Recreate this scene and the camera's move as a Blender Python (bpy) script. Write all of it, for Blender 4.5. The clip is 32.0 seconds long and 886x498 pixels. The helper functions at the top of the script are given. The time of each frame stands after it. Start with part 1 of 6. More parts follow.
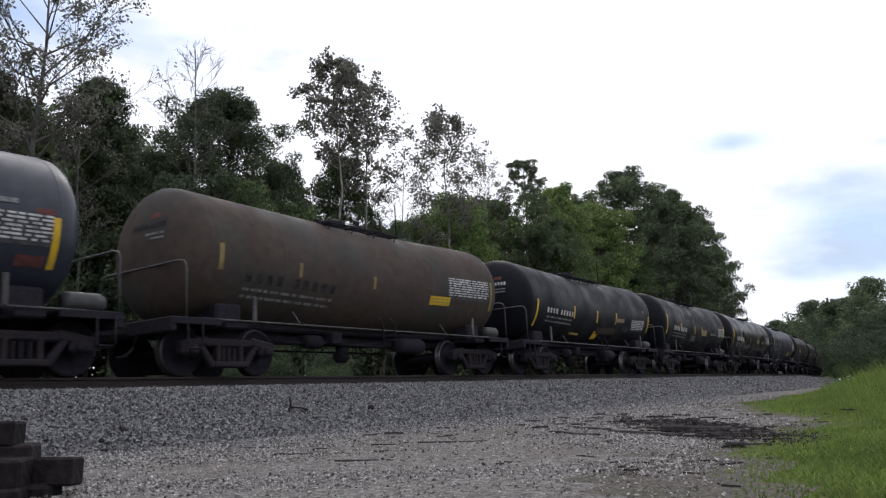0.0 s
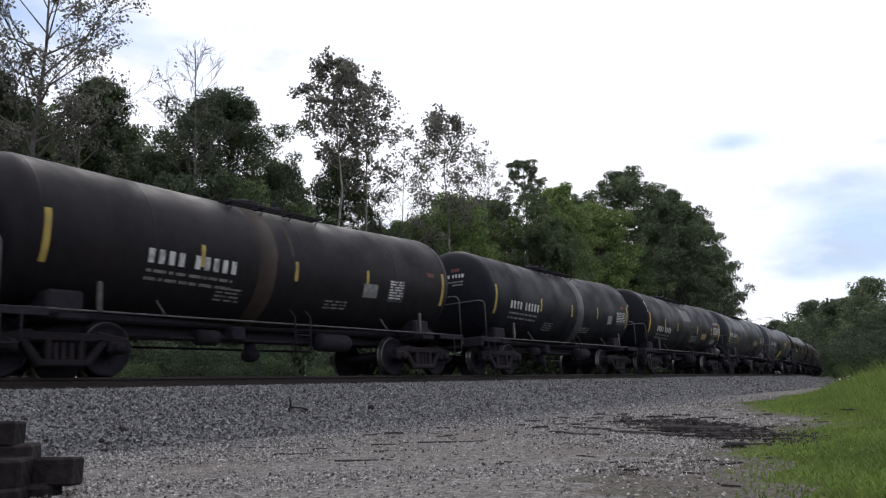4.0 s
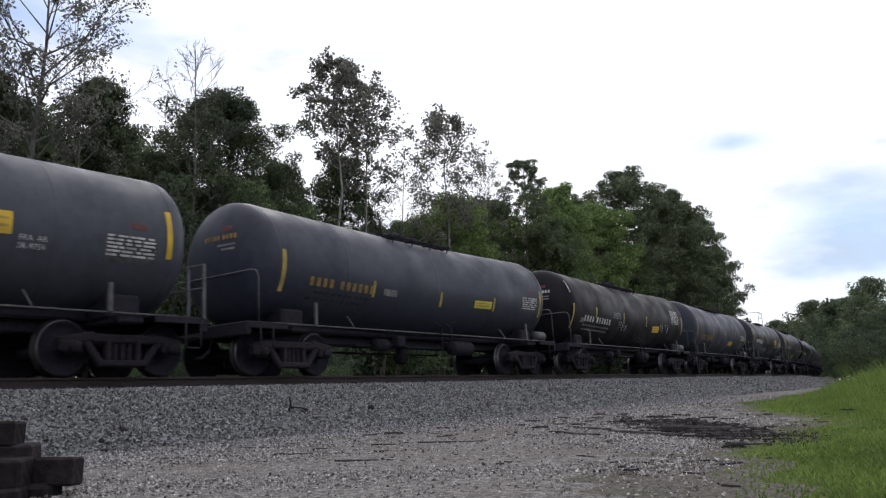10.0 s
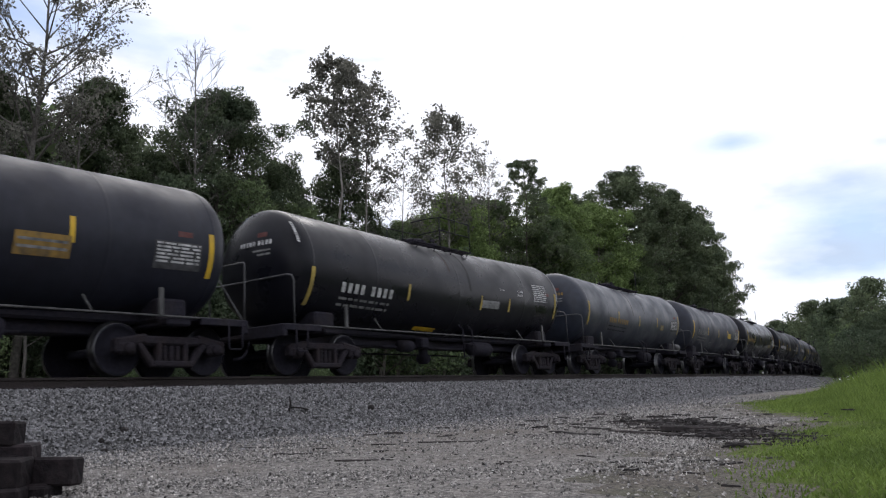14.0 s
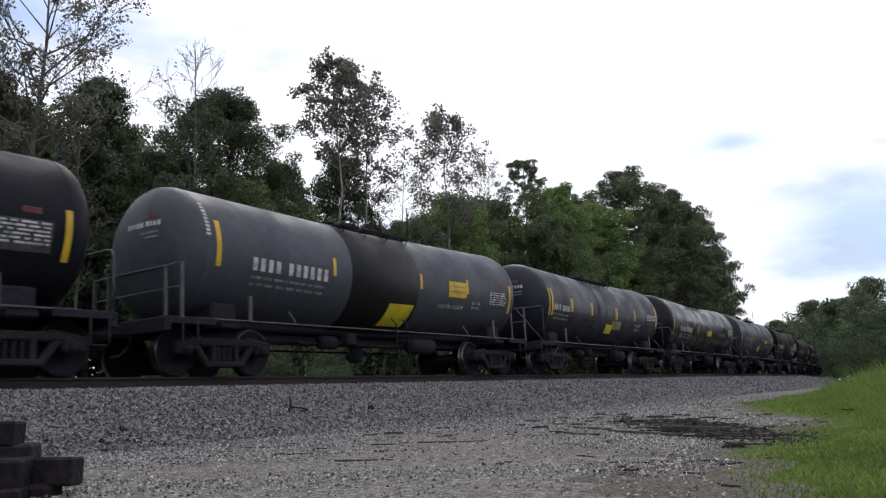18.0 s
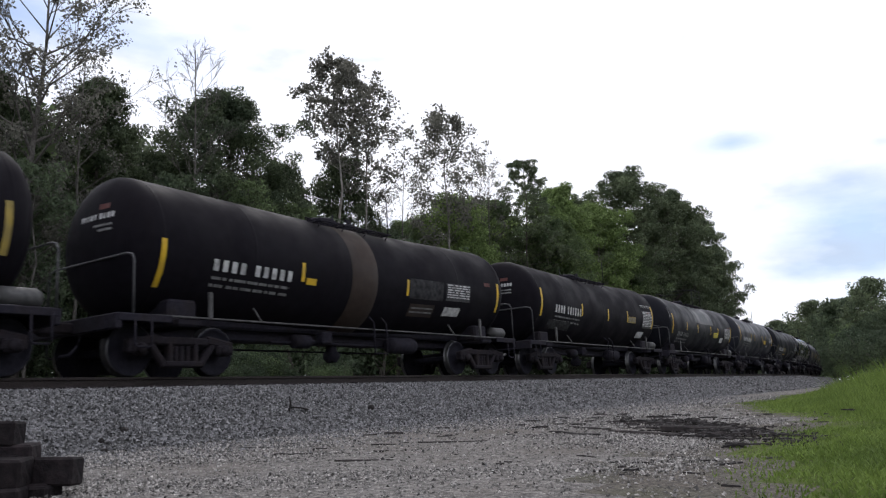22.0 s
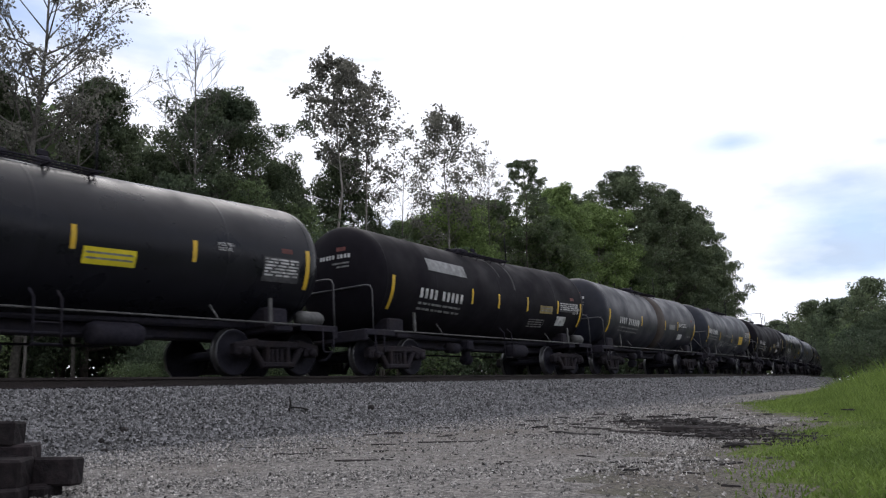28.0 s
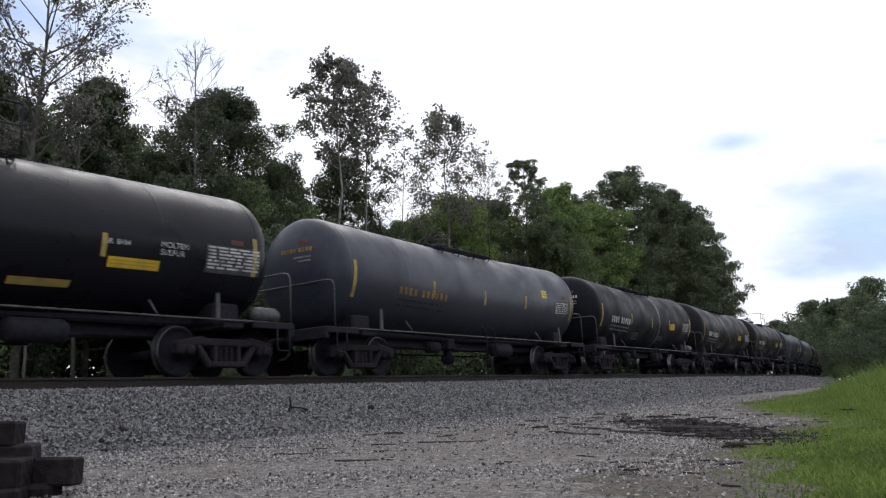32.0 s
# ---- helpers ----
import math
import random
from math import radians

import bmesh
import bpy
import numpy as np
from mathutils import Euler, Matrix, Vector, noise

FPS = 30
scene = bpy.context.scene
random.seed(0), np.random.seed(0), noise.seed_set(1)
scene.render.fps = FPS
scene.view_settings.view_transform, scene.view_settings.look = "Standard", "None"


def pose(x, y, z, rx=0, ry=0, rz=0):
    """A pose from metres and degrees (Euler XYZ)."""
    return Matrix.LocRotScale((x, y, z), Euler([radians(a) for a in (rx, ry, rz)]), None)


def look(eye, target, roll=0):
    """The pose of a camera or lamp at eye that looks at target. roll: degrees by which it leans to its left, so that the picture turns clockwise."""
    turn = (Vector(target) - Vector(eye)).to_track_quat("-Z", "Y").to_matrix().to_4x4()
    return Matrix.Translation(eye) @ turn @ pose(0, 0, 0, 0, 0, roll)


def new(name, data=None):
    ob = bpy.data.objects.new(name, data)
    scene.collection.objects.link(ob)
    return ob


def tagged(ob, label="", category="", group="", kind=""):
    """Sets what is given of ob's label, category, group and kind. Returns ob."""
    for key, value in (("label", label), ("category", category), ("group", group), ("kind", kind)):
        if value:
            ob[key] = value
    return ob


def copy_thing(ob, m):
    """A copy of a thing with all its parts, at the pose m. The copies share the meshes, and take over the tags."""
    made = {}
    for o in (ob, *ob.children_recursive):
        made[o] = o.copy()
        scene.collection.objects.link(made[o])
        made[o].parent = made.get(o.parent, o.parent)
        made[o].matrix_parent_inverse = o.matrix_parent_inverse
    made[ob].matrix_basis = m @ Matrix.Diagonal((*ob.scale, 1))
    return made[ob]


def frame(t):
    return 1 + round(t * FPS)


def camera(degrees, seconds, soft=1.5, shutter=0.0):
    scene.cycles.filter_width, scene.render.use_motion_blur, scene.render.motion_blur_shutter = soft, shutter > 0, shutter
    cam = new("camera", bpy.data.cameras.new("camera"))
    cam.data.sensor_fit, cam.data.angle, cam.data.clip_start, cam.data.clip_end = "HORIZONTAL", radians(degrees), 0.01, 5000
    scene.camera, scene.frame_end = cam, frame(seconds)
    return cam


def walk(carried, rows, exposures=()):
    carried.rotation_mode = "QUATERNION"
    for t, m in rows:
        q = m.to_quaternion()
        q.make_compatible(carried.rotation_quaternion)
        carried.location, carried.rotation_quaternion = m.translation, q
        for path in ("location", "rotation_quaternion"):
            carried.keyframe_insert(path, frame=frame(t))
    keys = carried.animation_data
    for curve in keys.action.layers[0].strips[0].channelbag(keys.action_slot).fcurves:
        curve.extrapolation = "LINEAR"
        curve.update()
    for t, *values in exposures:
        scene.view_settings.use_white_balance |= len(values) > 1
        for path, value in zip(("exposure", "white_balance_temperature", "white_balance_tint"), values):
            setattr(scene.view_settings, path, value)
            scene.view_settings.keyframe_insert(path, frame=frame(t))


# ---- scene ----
# ---------------------------------------------------------------- camera
EYE = (0.0, -13.117, -0.204)
YAW, PITCH, ROLL = radians(35.708), radians(10.39), -0.625
AIM = (EYE[0] + math.cos(PITCH) * math.cos(YAW), EYE[1] + math.cos(PITCH) * math.sin(YAW), EYE[2] + math.sin(PITCH))
cam = camera(57.47, 32.0, soft=1.2, shutter=0.09)
walk(cam, [(0.0, look(EYE, AIM, ROLL)), (32.0, look(EYE, AIM, ROLL))], exposures=[(0.0, 0.06, 6450, 13), (32.0, 0.06, 6450, 13)])

# ---------------------------------------------------------------- the line of the track
KAPPA, SPEED, RISE, CANT = 1.5589e-3, 17.207, 0.0192, 2.5


def grade(s):
    return RISE * 200.0 * np.tanh(np.asarray(s, float) / 200.0)


def on_track(s, lat=0.0, z=0.0):
    """World place of a point s metres along the track, lat metres to its far side, z over the railhead."""
    s = np.asarray(s, float)
    lat = np.asarray(lat, float)
    th = KAPPA * np.maximum(s, 0.0)
    x = np.minimum(s, 0.0) + np.sin(th) / KAPPA - lat * np.sin(th)
    y = (1 - np.cos(th)) / KAPPA + lat * np.cos(th)
    return np.stack(np.broadcast_arrays(x, y, grade(s) + z), -1)


def track_pose(s, tilt=True):
    x, y, z = on_track(s)
    th = KAPPA * max(s, 0.0)
    slope = RISE / math.cosh(s / 200.0) ** 2
    return Matrix.LocRotScale((x, y, z), Euler((radians(-CANT) if tilt else 0, -math.atan(slope), th)), None)


# ---------------------------------------------------------------- sky and sun
SUN_AZ, SUN_EL = radians(38), radians(48)
world = bpy.data.worlds.new("sky")
scene.world = world
world.use_nodes = True


def sky_nodes():
    nt = world.node_tree
    nt.nodes.clear()
    n, l = nt.nodes.new, nt.links.new
    out, bg, mix = n("ShaderNodeOutputWorld"), n("ShaderNodeBackground"), n("ShaderNodeMix")
    sky, tc, mp = n("ShaderNodeTexSky"), n("ShaderNodeTexCoord"), n("ShaderNodeMapping")
    sky.sky_type, sky.sun_disc = "NISHITA", False
    sky.sun_elevation, sky.sun_rotation = SUN_EL, math.pi / 2 - SUN_AZ
    dim = n("ShaderNodeMix")
    dim.data_type, dim.blend_type = "RGBA", "MULTIPLY"
    dim.inputs[0].default_value = 1.0
    dim.inputs[7].default_value = (0.117, 0.129, 0.146, 1)
    big, fine, tone = n("ShaderNodeTexNoise"), n("ShaderNodeTexNoise"), n("ShaderNodeValToRGB")
    mp.inputs["Scale"].default_value = (1.0, 1.0, 3.0)
    big.inputs["Scale"].default_value, big.inputs["Detail"].default_value = 4.0, 7
    fine.inputs["Scale"].default_value, fine.inputs["Detail"].default_value = 5.5, 8
    tone.color_ramp.elements[0].position, tone.color_ramp.elements[1].position = 0.32, 0.55
    tone.color_ramp.elements[0].color = (0.56, 0.66, 0.81, 1)
    tone.color_ramp.elements[1].color = (1.10, 1.13, 1.20, 1)

    def thin_cloud(azimuth, elevation, inner, outer, flat=2.2):
        """1 in the middle of a flat thin place in the cloud, 0 outside it."""
        off, wide, far_, rng_ = n("ShaderNodeVectorMath"), n("ShaderNodeVectorMath"), n("ShaderNodeVectorMath"), n("ShaderNodeMapRange")
        off.operation, wide.operation, far_.operation = "SUBTRACT", "MULTIPLY", "LENGTH"
        a, e = radians(azimuth), radians(elevation)
        off.inputs[1].default_value = (math.cos(e) * math.cos(a), math.cos(e) * math.sin(a), math.sin(e))
        wide.inputs[1].default_value = (1, 1, flat)
        l(tc.outputs["Generated"], off.inputs[0])
        l(off.outputs[0], wide.inputs[0])
        l(wide.outputs[0], far_.inputs[0])
        rng_.inputs["From Min"].default_value, rng_.inputs["From Max"].default_value = radians(outer), radians(inner)
        l(far_.outputs["Value"], rng_.inputs[0])
        return rng_.outputs[0]

    def plus(a, b, op="ADD"):
        k = n("ShaderNodeMath")
        k.operation = op
        for i, v in enumerate((a, b)):
            if isinstance(v, float):
                k.inputs[i].default_value = v
            else:
                l(v, k.inputs[i])
        return k.outputs[0]

    # thin, bluer places: low over the bend, high over the left woods, and some more around the sky
    holes = None
    for spot in ((7.5, 10.0, 0.5, 10.0, 1.6), (15.3, 16.6, 0.0, 4.6, 3.6), (62.0, 24.0, 2.0, 14.0), (150.0, 30.0, 5.0, 35.0), (250.0, 40.0, 5.0, 40.0), (-50.0, 25.0, 5.0, 30.0)):
        h = thin_cloud(*spot)
        holes = h if holes is None else plus(holes, h, "MAXIMUM")
    edge = n("ShaderNodeMapRange")
    edge.inputs["From Min"].default_value, edge.inputs["From Max"].default_value = 0.37, 0.56
    l(big.outputs[0], edge.inputs[0])
    gap = plus(plus(holes, edge.outputs[0], "MULTIPLY"), 0.65, "MULTIPLY")
    ramp = n("ShaderNodeMath")
    ramp.operation = "SUBTRACT"
    ramp.inputs[0].default_value = 1.0
    l(gap, ramp.inputs[1])
    mix.data_type = "RGBA"
    l(tc.outputs["Generated"], mp.inputs["Vector"])
    l(mp.outputs["Vector"], big.inputs["Vector"])
    l(mp.outputs["Vector"], fine.inputs["Vector"])
    away = plus(holes, -0.28, "MULTIPLY")
    l(plus(plus(fine.outputs[0], 0.17), away), tone.inputs[0])
    l(sky.outputs[0], dim.inputs[6])
    l(ramp.outputs[0], mix.inputs[0])
    l(dim.outputs[2], mix.inputs[6])
    l(tone.outputs[0], mix.inputs[7])
    l(mix.outputs[2], bg.inputs[0])
    bg.inputs[1].default_value = 1.0
    l(bg.outputs[0], out.inputs[0])


sky_nodes()
sun = new("sun", bpy.data.lights.new("sun", "SUN"))
sun.data.energy, sun.data.angle, sun.data.color = 0.5, radians(30), (1.0, 0.96, 0.9)
sun_from = Vector((math.cos(SUN_EL) * math.cos(SUN_AZ), math.cos(SUN_EL) * math.sin(SUN_AZ), math.sin(SUN_EL)))
sun.matrix_world = look(sun_from * 200, (0, 0, 0))


# ---------------------------------------------------------------- materials
def material(name, low, high, rough=0.8, metal=0.0, scale=8.0, bump=0.3, stain=None, stain_scale=1.2, stain_amount=0.5,
             streak=0.0, per_piece=0.0, island=0.0, translucent=0.0, spec=0.5, detail=6, dist=0.02, pebbles=0.0):
    """A two-scale procedural surface: fine grain between low and high, larger stains, optional drips, relief."""
    m = bpy.data.materials.new(name)
    m.use_nodes = True
    nt = m.node_tree
    n, l = nt.nodes.new, nt.links.new
    b = nt.nodes["Principled BSDF"]
    tc = n("ShaderNodeTexCoord")
    grain, ramp = n("ShaderNodeTexNoise"), n("ShaderNodeValToRGB")
    grain.inputs["Scale"].default_value, grain.inputs["Detail"].default_value = scale, detail
    l(tc.outputs["Object"], grain.inputs["Vector"])
    l(grain.outputs[0], ramp.inputs[0])
    ramp.color_ramp.elements[0].position, ramp.color_ramp.elements[1].position = 0.32, 0.68
    ramp.color_ramp.elements[0].color, ramp.color_ramp.elements[1].color = (*low, 1), (*high, 1)
    colour = ramp.outputs[0]
    height = grain.outputs[0]
    if pebbles:
        cells, shade, tall = n("ShaderNodeTexVoronoi"), n("ShaderNodeMapRange"), n("ShaderNodeMapRange")
        cells.inputs["Scale"].default_value, cells.inputs["Randomness"].default_value = pebbles, 1.0
        l(tc.outputs["Object"], cells.inputs["Vector"])
        bright = n("ShaderNodeSeparateColor")
        l(cells.outputs["Color"], bright.inputs[0])
        shade.inputs["To Min"].default_value, shade.inputs["To Max"].default_value = 0.45, 1.75
        l(bright.outputs[0], shade.inputs[0])
        tint = n("ShaderNodeCombineColor")
        for i in range(3):
            l(shade.outputs[0], tint.inputs[i])
        mult = n("ShaderNodeMix")
        mult.data_type, mult.blend_type = "RGBA", "MULTIPLY"
        mult.inputs[0].default_value = 0.8
        l(colour, mult.inputs[6])
        l(tint.outputs[0], mult.inputs[7])
        colour = mult.outputs[2]
        tall.inputs["From Max"].default_value = 0.6
        tall.inputs["To Min"].default_value, tall.inputs["To Max"].default_value = 1.0, 0.0
        l(cells.outputs["Distance"], tall.inputs[0])
        height = tall.outputs[0]

    def blend(factor, a, second, mode="MIX"):
        x = n("ShaderNodeMix")
        x.data_type, x.blend_type = "RGBA", mode
        if isinstance(factor, float):
            x.inputs[0].default_value = factor
        else:
            l(factor, x.inputs[0])
        l(a, x.inputs[6])
        if isinstance(second, tuple):
            x.inputs[7].default_value = (*second, 1)
        else:
            l(second, x.inputs[7])
        return x.outputs[2]

    def mask(vector_scale, noise_scale, lo, hi, amount):
        mp, t, r, k = n("ShaderNodeMapping"), n("ShaderNodeTexNoise"), n("ShaderNodeMapRange"), n("ShaderNodeMath")
        mp.inputs["Scale"].default_value = vector_scale
        l(tc.outputs["Object"], mp.inputs["Vector"])
        l(mp.outputs["Vector"], t.inputs["Vector"])
        t.inputs["Scale"].default_value, t.inputs["Detail"].default_value = noise_scale, 5
        r.inputs["From Min"].default_value, r.inputs["From Max"].default_value = lo, hi
        l(t.outputs[0], r.inputs[0])
        k.operation = "MULTIPLY"
        k.inputs[1].default_value = amount
        l(r.outputs[0], k.inputs[0])
        return k.outputs[0]

    if stain:
        colour = blend(mask((1, 1, 1), stain_scale, 0.45, 0.7, stain_amount), colour, stain)
    if streak and stain:
        colour = blend(mask((5, 0.35, 0.35), 1.6, 0.52, 0.75, streak), colour, stain)
    if per_piece or island:
        v = n("ShaderNodeMapRange")
        if per_piece:
            l(n("ShaderNodeObjectInfo").outputs["Random"], v.inputs[0])
        else:
            l(n("ShaderNodeNewGeometry").outputs["Random Per Island"], v.inputs[0])
        span = per_piece or island
        v.inputs["To Min"].default_value, v.inputs["To Max"].default_value = 1 - span, 1 + span
        g = n("ShaderNodeCombineColor")
        for i in range(3):
            l(v.outputs[0], g.inputs[i])
        colour = blend(1.0, colour, g.outputs[0], "MULTIPLY")
    l(colour, b.inputs["Base Color"])
    b.inputs["Roughness"].default_value, b.inputs["Metallic"].default_value = rough, metal
    b.inputs["Specular IOR Level"].default_value = spec
    if rough < 0.75:
        rr = n("ShaderNodeMapRange")
        rr.inputs["To Min"].default_value, rr.inputs["To Max"].default_value = rough - 0.1, min(1, rough + 0.22)
        l(mask((1, 1, 1), stain_scale * 1.7, 0.35, 0.7, 1.0), rr.inputs[0])
        l(rr.outputs[0], b.inputs["Roughness"])
    if bump:
        bp = n("ShaderNodeBump")
        bp.inputs["Strength"].default_value, bp.inputs["Distance"].default_value = bump, dist
        l(height, bp.inputs["Height"])
        l(bp.outputs[0], b.inputs["Normal"])
    if translucent:
        t, ms = n("ShaderNodeBsdfTranslucent"), n("ShaderNodeMixShader")
        l(colour, t.inputs[0])
        ms.inputs[0].default_value = translucent
        l(b.outputs[0], ms.inputs[1])
        l(t.outputs[0], ms.inputs[2])
        l(ms.outputs[0], nt.nodes["Material Output"].inputs[0])
    return m


def paint(name, c, rough, dirt=(0.09, 0.08, 0.07), amount=0.45, streak=0.35, spec=0.28):
    return material(name, tuple(v * 0.85 for v in c), tuple(v * 1.15 for v in c), rough=rough, scale=5, bump=0.1, stain=dirt,
                    stain_scale=0.7, stain_amount=amount, streak=streak, dist=0.01, spec=spec)


TANK = {
    "black": paint("tank_black", (0.0108, 0.0112, 0.0160), 0.48, (0.0165, 0.0162, 0.0205), 0.3, 0.25, 0.10),
    "soot": paint("tank_soot_black", (0.0095, 0.0085, 0.0118), 0.58, (0.014, 0.012, 0.014), 0.4, 0.35, 0.05),
    "gloss": paint("tank_gloss_black", (0.0072, 0.0074, 0.0114), 0.30, (0.012, 0.012, 0.017), 0.2, 0.15, 0.21),
    "polished": paint("tank_polished_black", (0.0072, 0.0076, 0.0125), 0.16, (0.012, 0.012, 0.017), 0.2, 0.15, 0.6),
    "satin": paint("tank_satin_black", (0.0092, 0.0084, 0.0110), 0.36, (0.015, 0.013, 0.014), 0.3, 0.25, 0.14),
    "brownblack": paint("tank_sooty_brown", (0.0140, 0.0125, 0.0158), 0.46, (0.026, 0.020, 0.020), 0.4, 0.35, 0.11),
    "slate": paint("tank_slate", (0.028, 0.031, 0.046), 0.46, (0.019, 0.019, 0.024), 0.3, 0.25, 0.36),
    "darkgrey": paint("tank_dark_grey", (0.0155, 0.0170, 0.0270), 0.44, (0.012, 0.011, 0.014), 0.35, 0.25, 0.28),
    "grey": paint("tank_grey", (0.0225, 0.0255, 0.0375), 0.46, (0.017, 0.016, 0.020), 0.35, 0.25, 0.24),
    "lightgrey": paint("tank_light_grey", (0.050, 0.055, 0.071), 0.50, (0.038, 0.037, 0.041), 0.4, 0.25, 0.32),
    "blue": paint("tank_blue_black", (0.029, 0.033, 0.051), 0.48, (0.018, 0.018, 0.026), 0.35, 0.2, 0.30),
    "bluegrey": paint("tank_blue_grey", (0.029, 0.034, 0.050), 0.40, (0.018, 0.018, 0.023), 0.3, 0.2, 0.40),
    "brown": paint("tank_weathered_brown", (0.070, 0.054, 0.046), 0.7, (0.050, 0.054, 0.052), 0.85, 0.4, 0.13),
}
BAND = {
    "black": paint("band_black", (0.008, 0.008, 0.009), 0.45, (0.02, 0.02, 0.02), 0.3, 0.2, 0.2),
    "rust": paint("band_rust", (0.040, 0.028, 0.023), 0.7, (0.018, 0.015, 0.014), 0.7, 0.5),
    "pale": paint("band_pale", (0.062, 0.065, 0.070), 0.45, (0.018, 0.018, 0.019), 0.95, 0.8),
}
M_WHITE = material("stencil_white", (0.45, 0.45, 0.46), (0.62, 0.62, 0.62), 0.7, bump=0, stain=(0.12, 0.12, 0.12), stain_scale=6, stain_amount=0.8)
M_FADED = material("stencil_faded", (0.14, 0.14, 0.145), (0.26, 0.26, 0.26), 0.75, bump=0, stain=(0.05, 0.05, 0.05), stain_scale=7, stain_amount=0.8)
M_ORANGE = material("stencil_orange", (0.21, 0.125, 0.025), (0.31, 0.19, 0.045), 0.7, bump=0, stain=(0.06, 0.05, 0.04), stain_scale=6, stain_amount=0.7)
M_YELLOW = material("marker_yellow", (0.58, 0.36, 0.01), (0.72, 0.46, 0.02), 0.5, bump=0, stain=(0.2, 0.14, 0.04), stain_scale=4, stain_amount=0.5)
M_DULLYEL = material("marker_faded_yellow", (0.34, 0.25, 0.05), (0.46, 0.34, 0.08), 0.65, bump=0, stain=(0.08, 0.07, 0.05), stain_scale=4, stain_amount=0.6)
M_AGED = material("placard_aged_yellow", (0.19, 0.145, 0.045), (0.29, 0.22, 0.07), 0.65, bump=0, stain=(0.07, 0.055, 0.04), stain_scale=4, stain_amount=0.6)
M_BRIGHTYEL = material("panel_yellow", (0.55, 0.46, 0.01), (0.68, 0.56, 0.015), 0.5, bump=0, stain=(0.25, 0.2, 0.03), stain_scale=3, stain_amount=0.4)
M_RED = material("stencil_red", (0.075, 0.02, 0.018), (0.13, 0.035, 0.028), 0.7, bump=0, stain=(0.08, 0.03, 0.03), stain_scale=5, stain_amount=0.6)
M_PANEL = material("panel_grey", (0.15, 0.155, 0.16), (0.25, 0.25, 0.255), 0.6, bump=0, stain=(0.07, 0.07, 0.07), stain_scale=5, stain_amount=0.6)
M_GHOST = material("worn_away_paint", (0.020, 0.020, 0.023), (0.060, 0.060, 0.064), 0.7, scale=9, bump=0, stain=(0.012, 0.011, 0.012), stain_scale=5, stain_amount=0.7, spec=0.1)
M_BOARD = material("data_board", (0.040, 0.040, 0.045), (0.085, 0.085, 0.09), 0.65, bump=0, stain=(0.02, 0.02, 0.022), stain_scale=5, stain_amount=0.6, spec=0.2)
M_FRAME = material("underframe_black", (0.0165, 0.0155, 0.023), (0.029, 0.027, 0.037), 0.8, scale=14, bump=0.4, stain=(0.026, 0.021, 0.020), stain_scale=2.5, stain_amount=0.5, spec=0.12)
M_EDGE = material("worn_edge", (0.04, 0.04, 0.043), (0.09, 0.088, 0.088), 0.55, scale=12, bump=0.2, stain=(0.015, 0.015, 0.015), stain_scale=3, stain_amount=0.8)
M_HANDRAIL = material("worn_handrail", (0.05, 0.05, 0.056), (0.10, 0.10, 0.108), 0.55, scale=14, bump=0.2, stain=(0.02, 0.02, 0.022), stain_scale=3, stain_amount=0.6)
M_TRUCK = material("cast_steel", (0.0155, 0.0135, 0.0175), (0.029, 0.025, 0.030), 0.85, scale=20, bump=0.5, stain=(0.034, 0.025, 0.022), stain_scale=3, stain_amount=0.5, per_piece=0.3, spec=0.12)
M_WHEEL = material("wheel_steel", (0.012, 0.0118, 0.0175), (0.021, 0.020, 0.028), 0.8, scale=15, bump=0.3, spec=0.12)
M_TREAD = material("polished_tread", (0.085, 0.085, 0.09), (0.15, 0.15, 0.155), 0.38, metal=1.0, bump=0.05)
M_RAIL = material("rusty_rail", (0.016, 0.0115, 0.0115), (0.032, 0.023, 0.021), 0.85, scale=30, bump=0.5, stain=(0.02, 0.016, 0.014), stain_scale=4)
M_RAILTOP = material("rail_running_face", (0.30, 0.29, 0.28), (0.42, 0.41, 0.40), 0.3, metal=0.9, bump=0.05)
M_TIE = material("creosoted_wood", (0.0085, 0.0070, 0.0085), (0.025, 0.019, 0.021), 0.9, scale=18, bump=1.0, stain=(0.042, 0.034, 0.035), stain_scale=4, stain_amount=0.4, per_piece=0.35, spec=0.2)
M_STONE = material("ballast_stone", (0.080, 0.080, 0.086), (0.215, 0.211, 0.214), 0.9, scale=25, bump=0.4, island=0.8, dist=0.01)
M_GRAVEL = material("loose_gravel", (0.085, 0.081, 0.080), (0.40, 0.378, 0.355), 0.9, scale=30, bump=0.4, island=0.85, dist=0.01)
M_BED = material("ballast_bed", (0.03, 0.03, 0.031), (0.11, 0.11, 0.11), 0.95, scale=18, bump=1.0, stain=(0.05, 0.05, 0.05), stain_scale=1.5, stain_amount=0.4, dist=0.04, pebbles=16.0)
M_GRASS = material("grass_blades", (0.108, 0.163, 0.036), (0.205, 0.285, 0.070), 0.7, scale=0.9, bump=0, island=0.3, translucent=0.35, spec=0.25)
M_TURF = material("short_turf", (0.045, 0.066, 0.014), (0.10, 0.125, 0.03), 0.95, scale=22, bump=0.8, stain=(0.085, 0.075, 0.05), stain_scale=1.1, stain_amount=0.4, spec=0.1)
M_GREYBARK = material("grey_bark", (0.065, 0.06, 0.054), (0.14, 0.13, 0.118), 0.95, scale=9, bump=0.6, stain=(0.035, 0.031, 0.028), stain_scale=1.5)
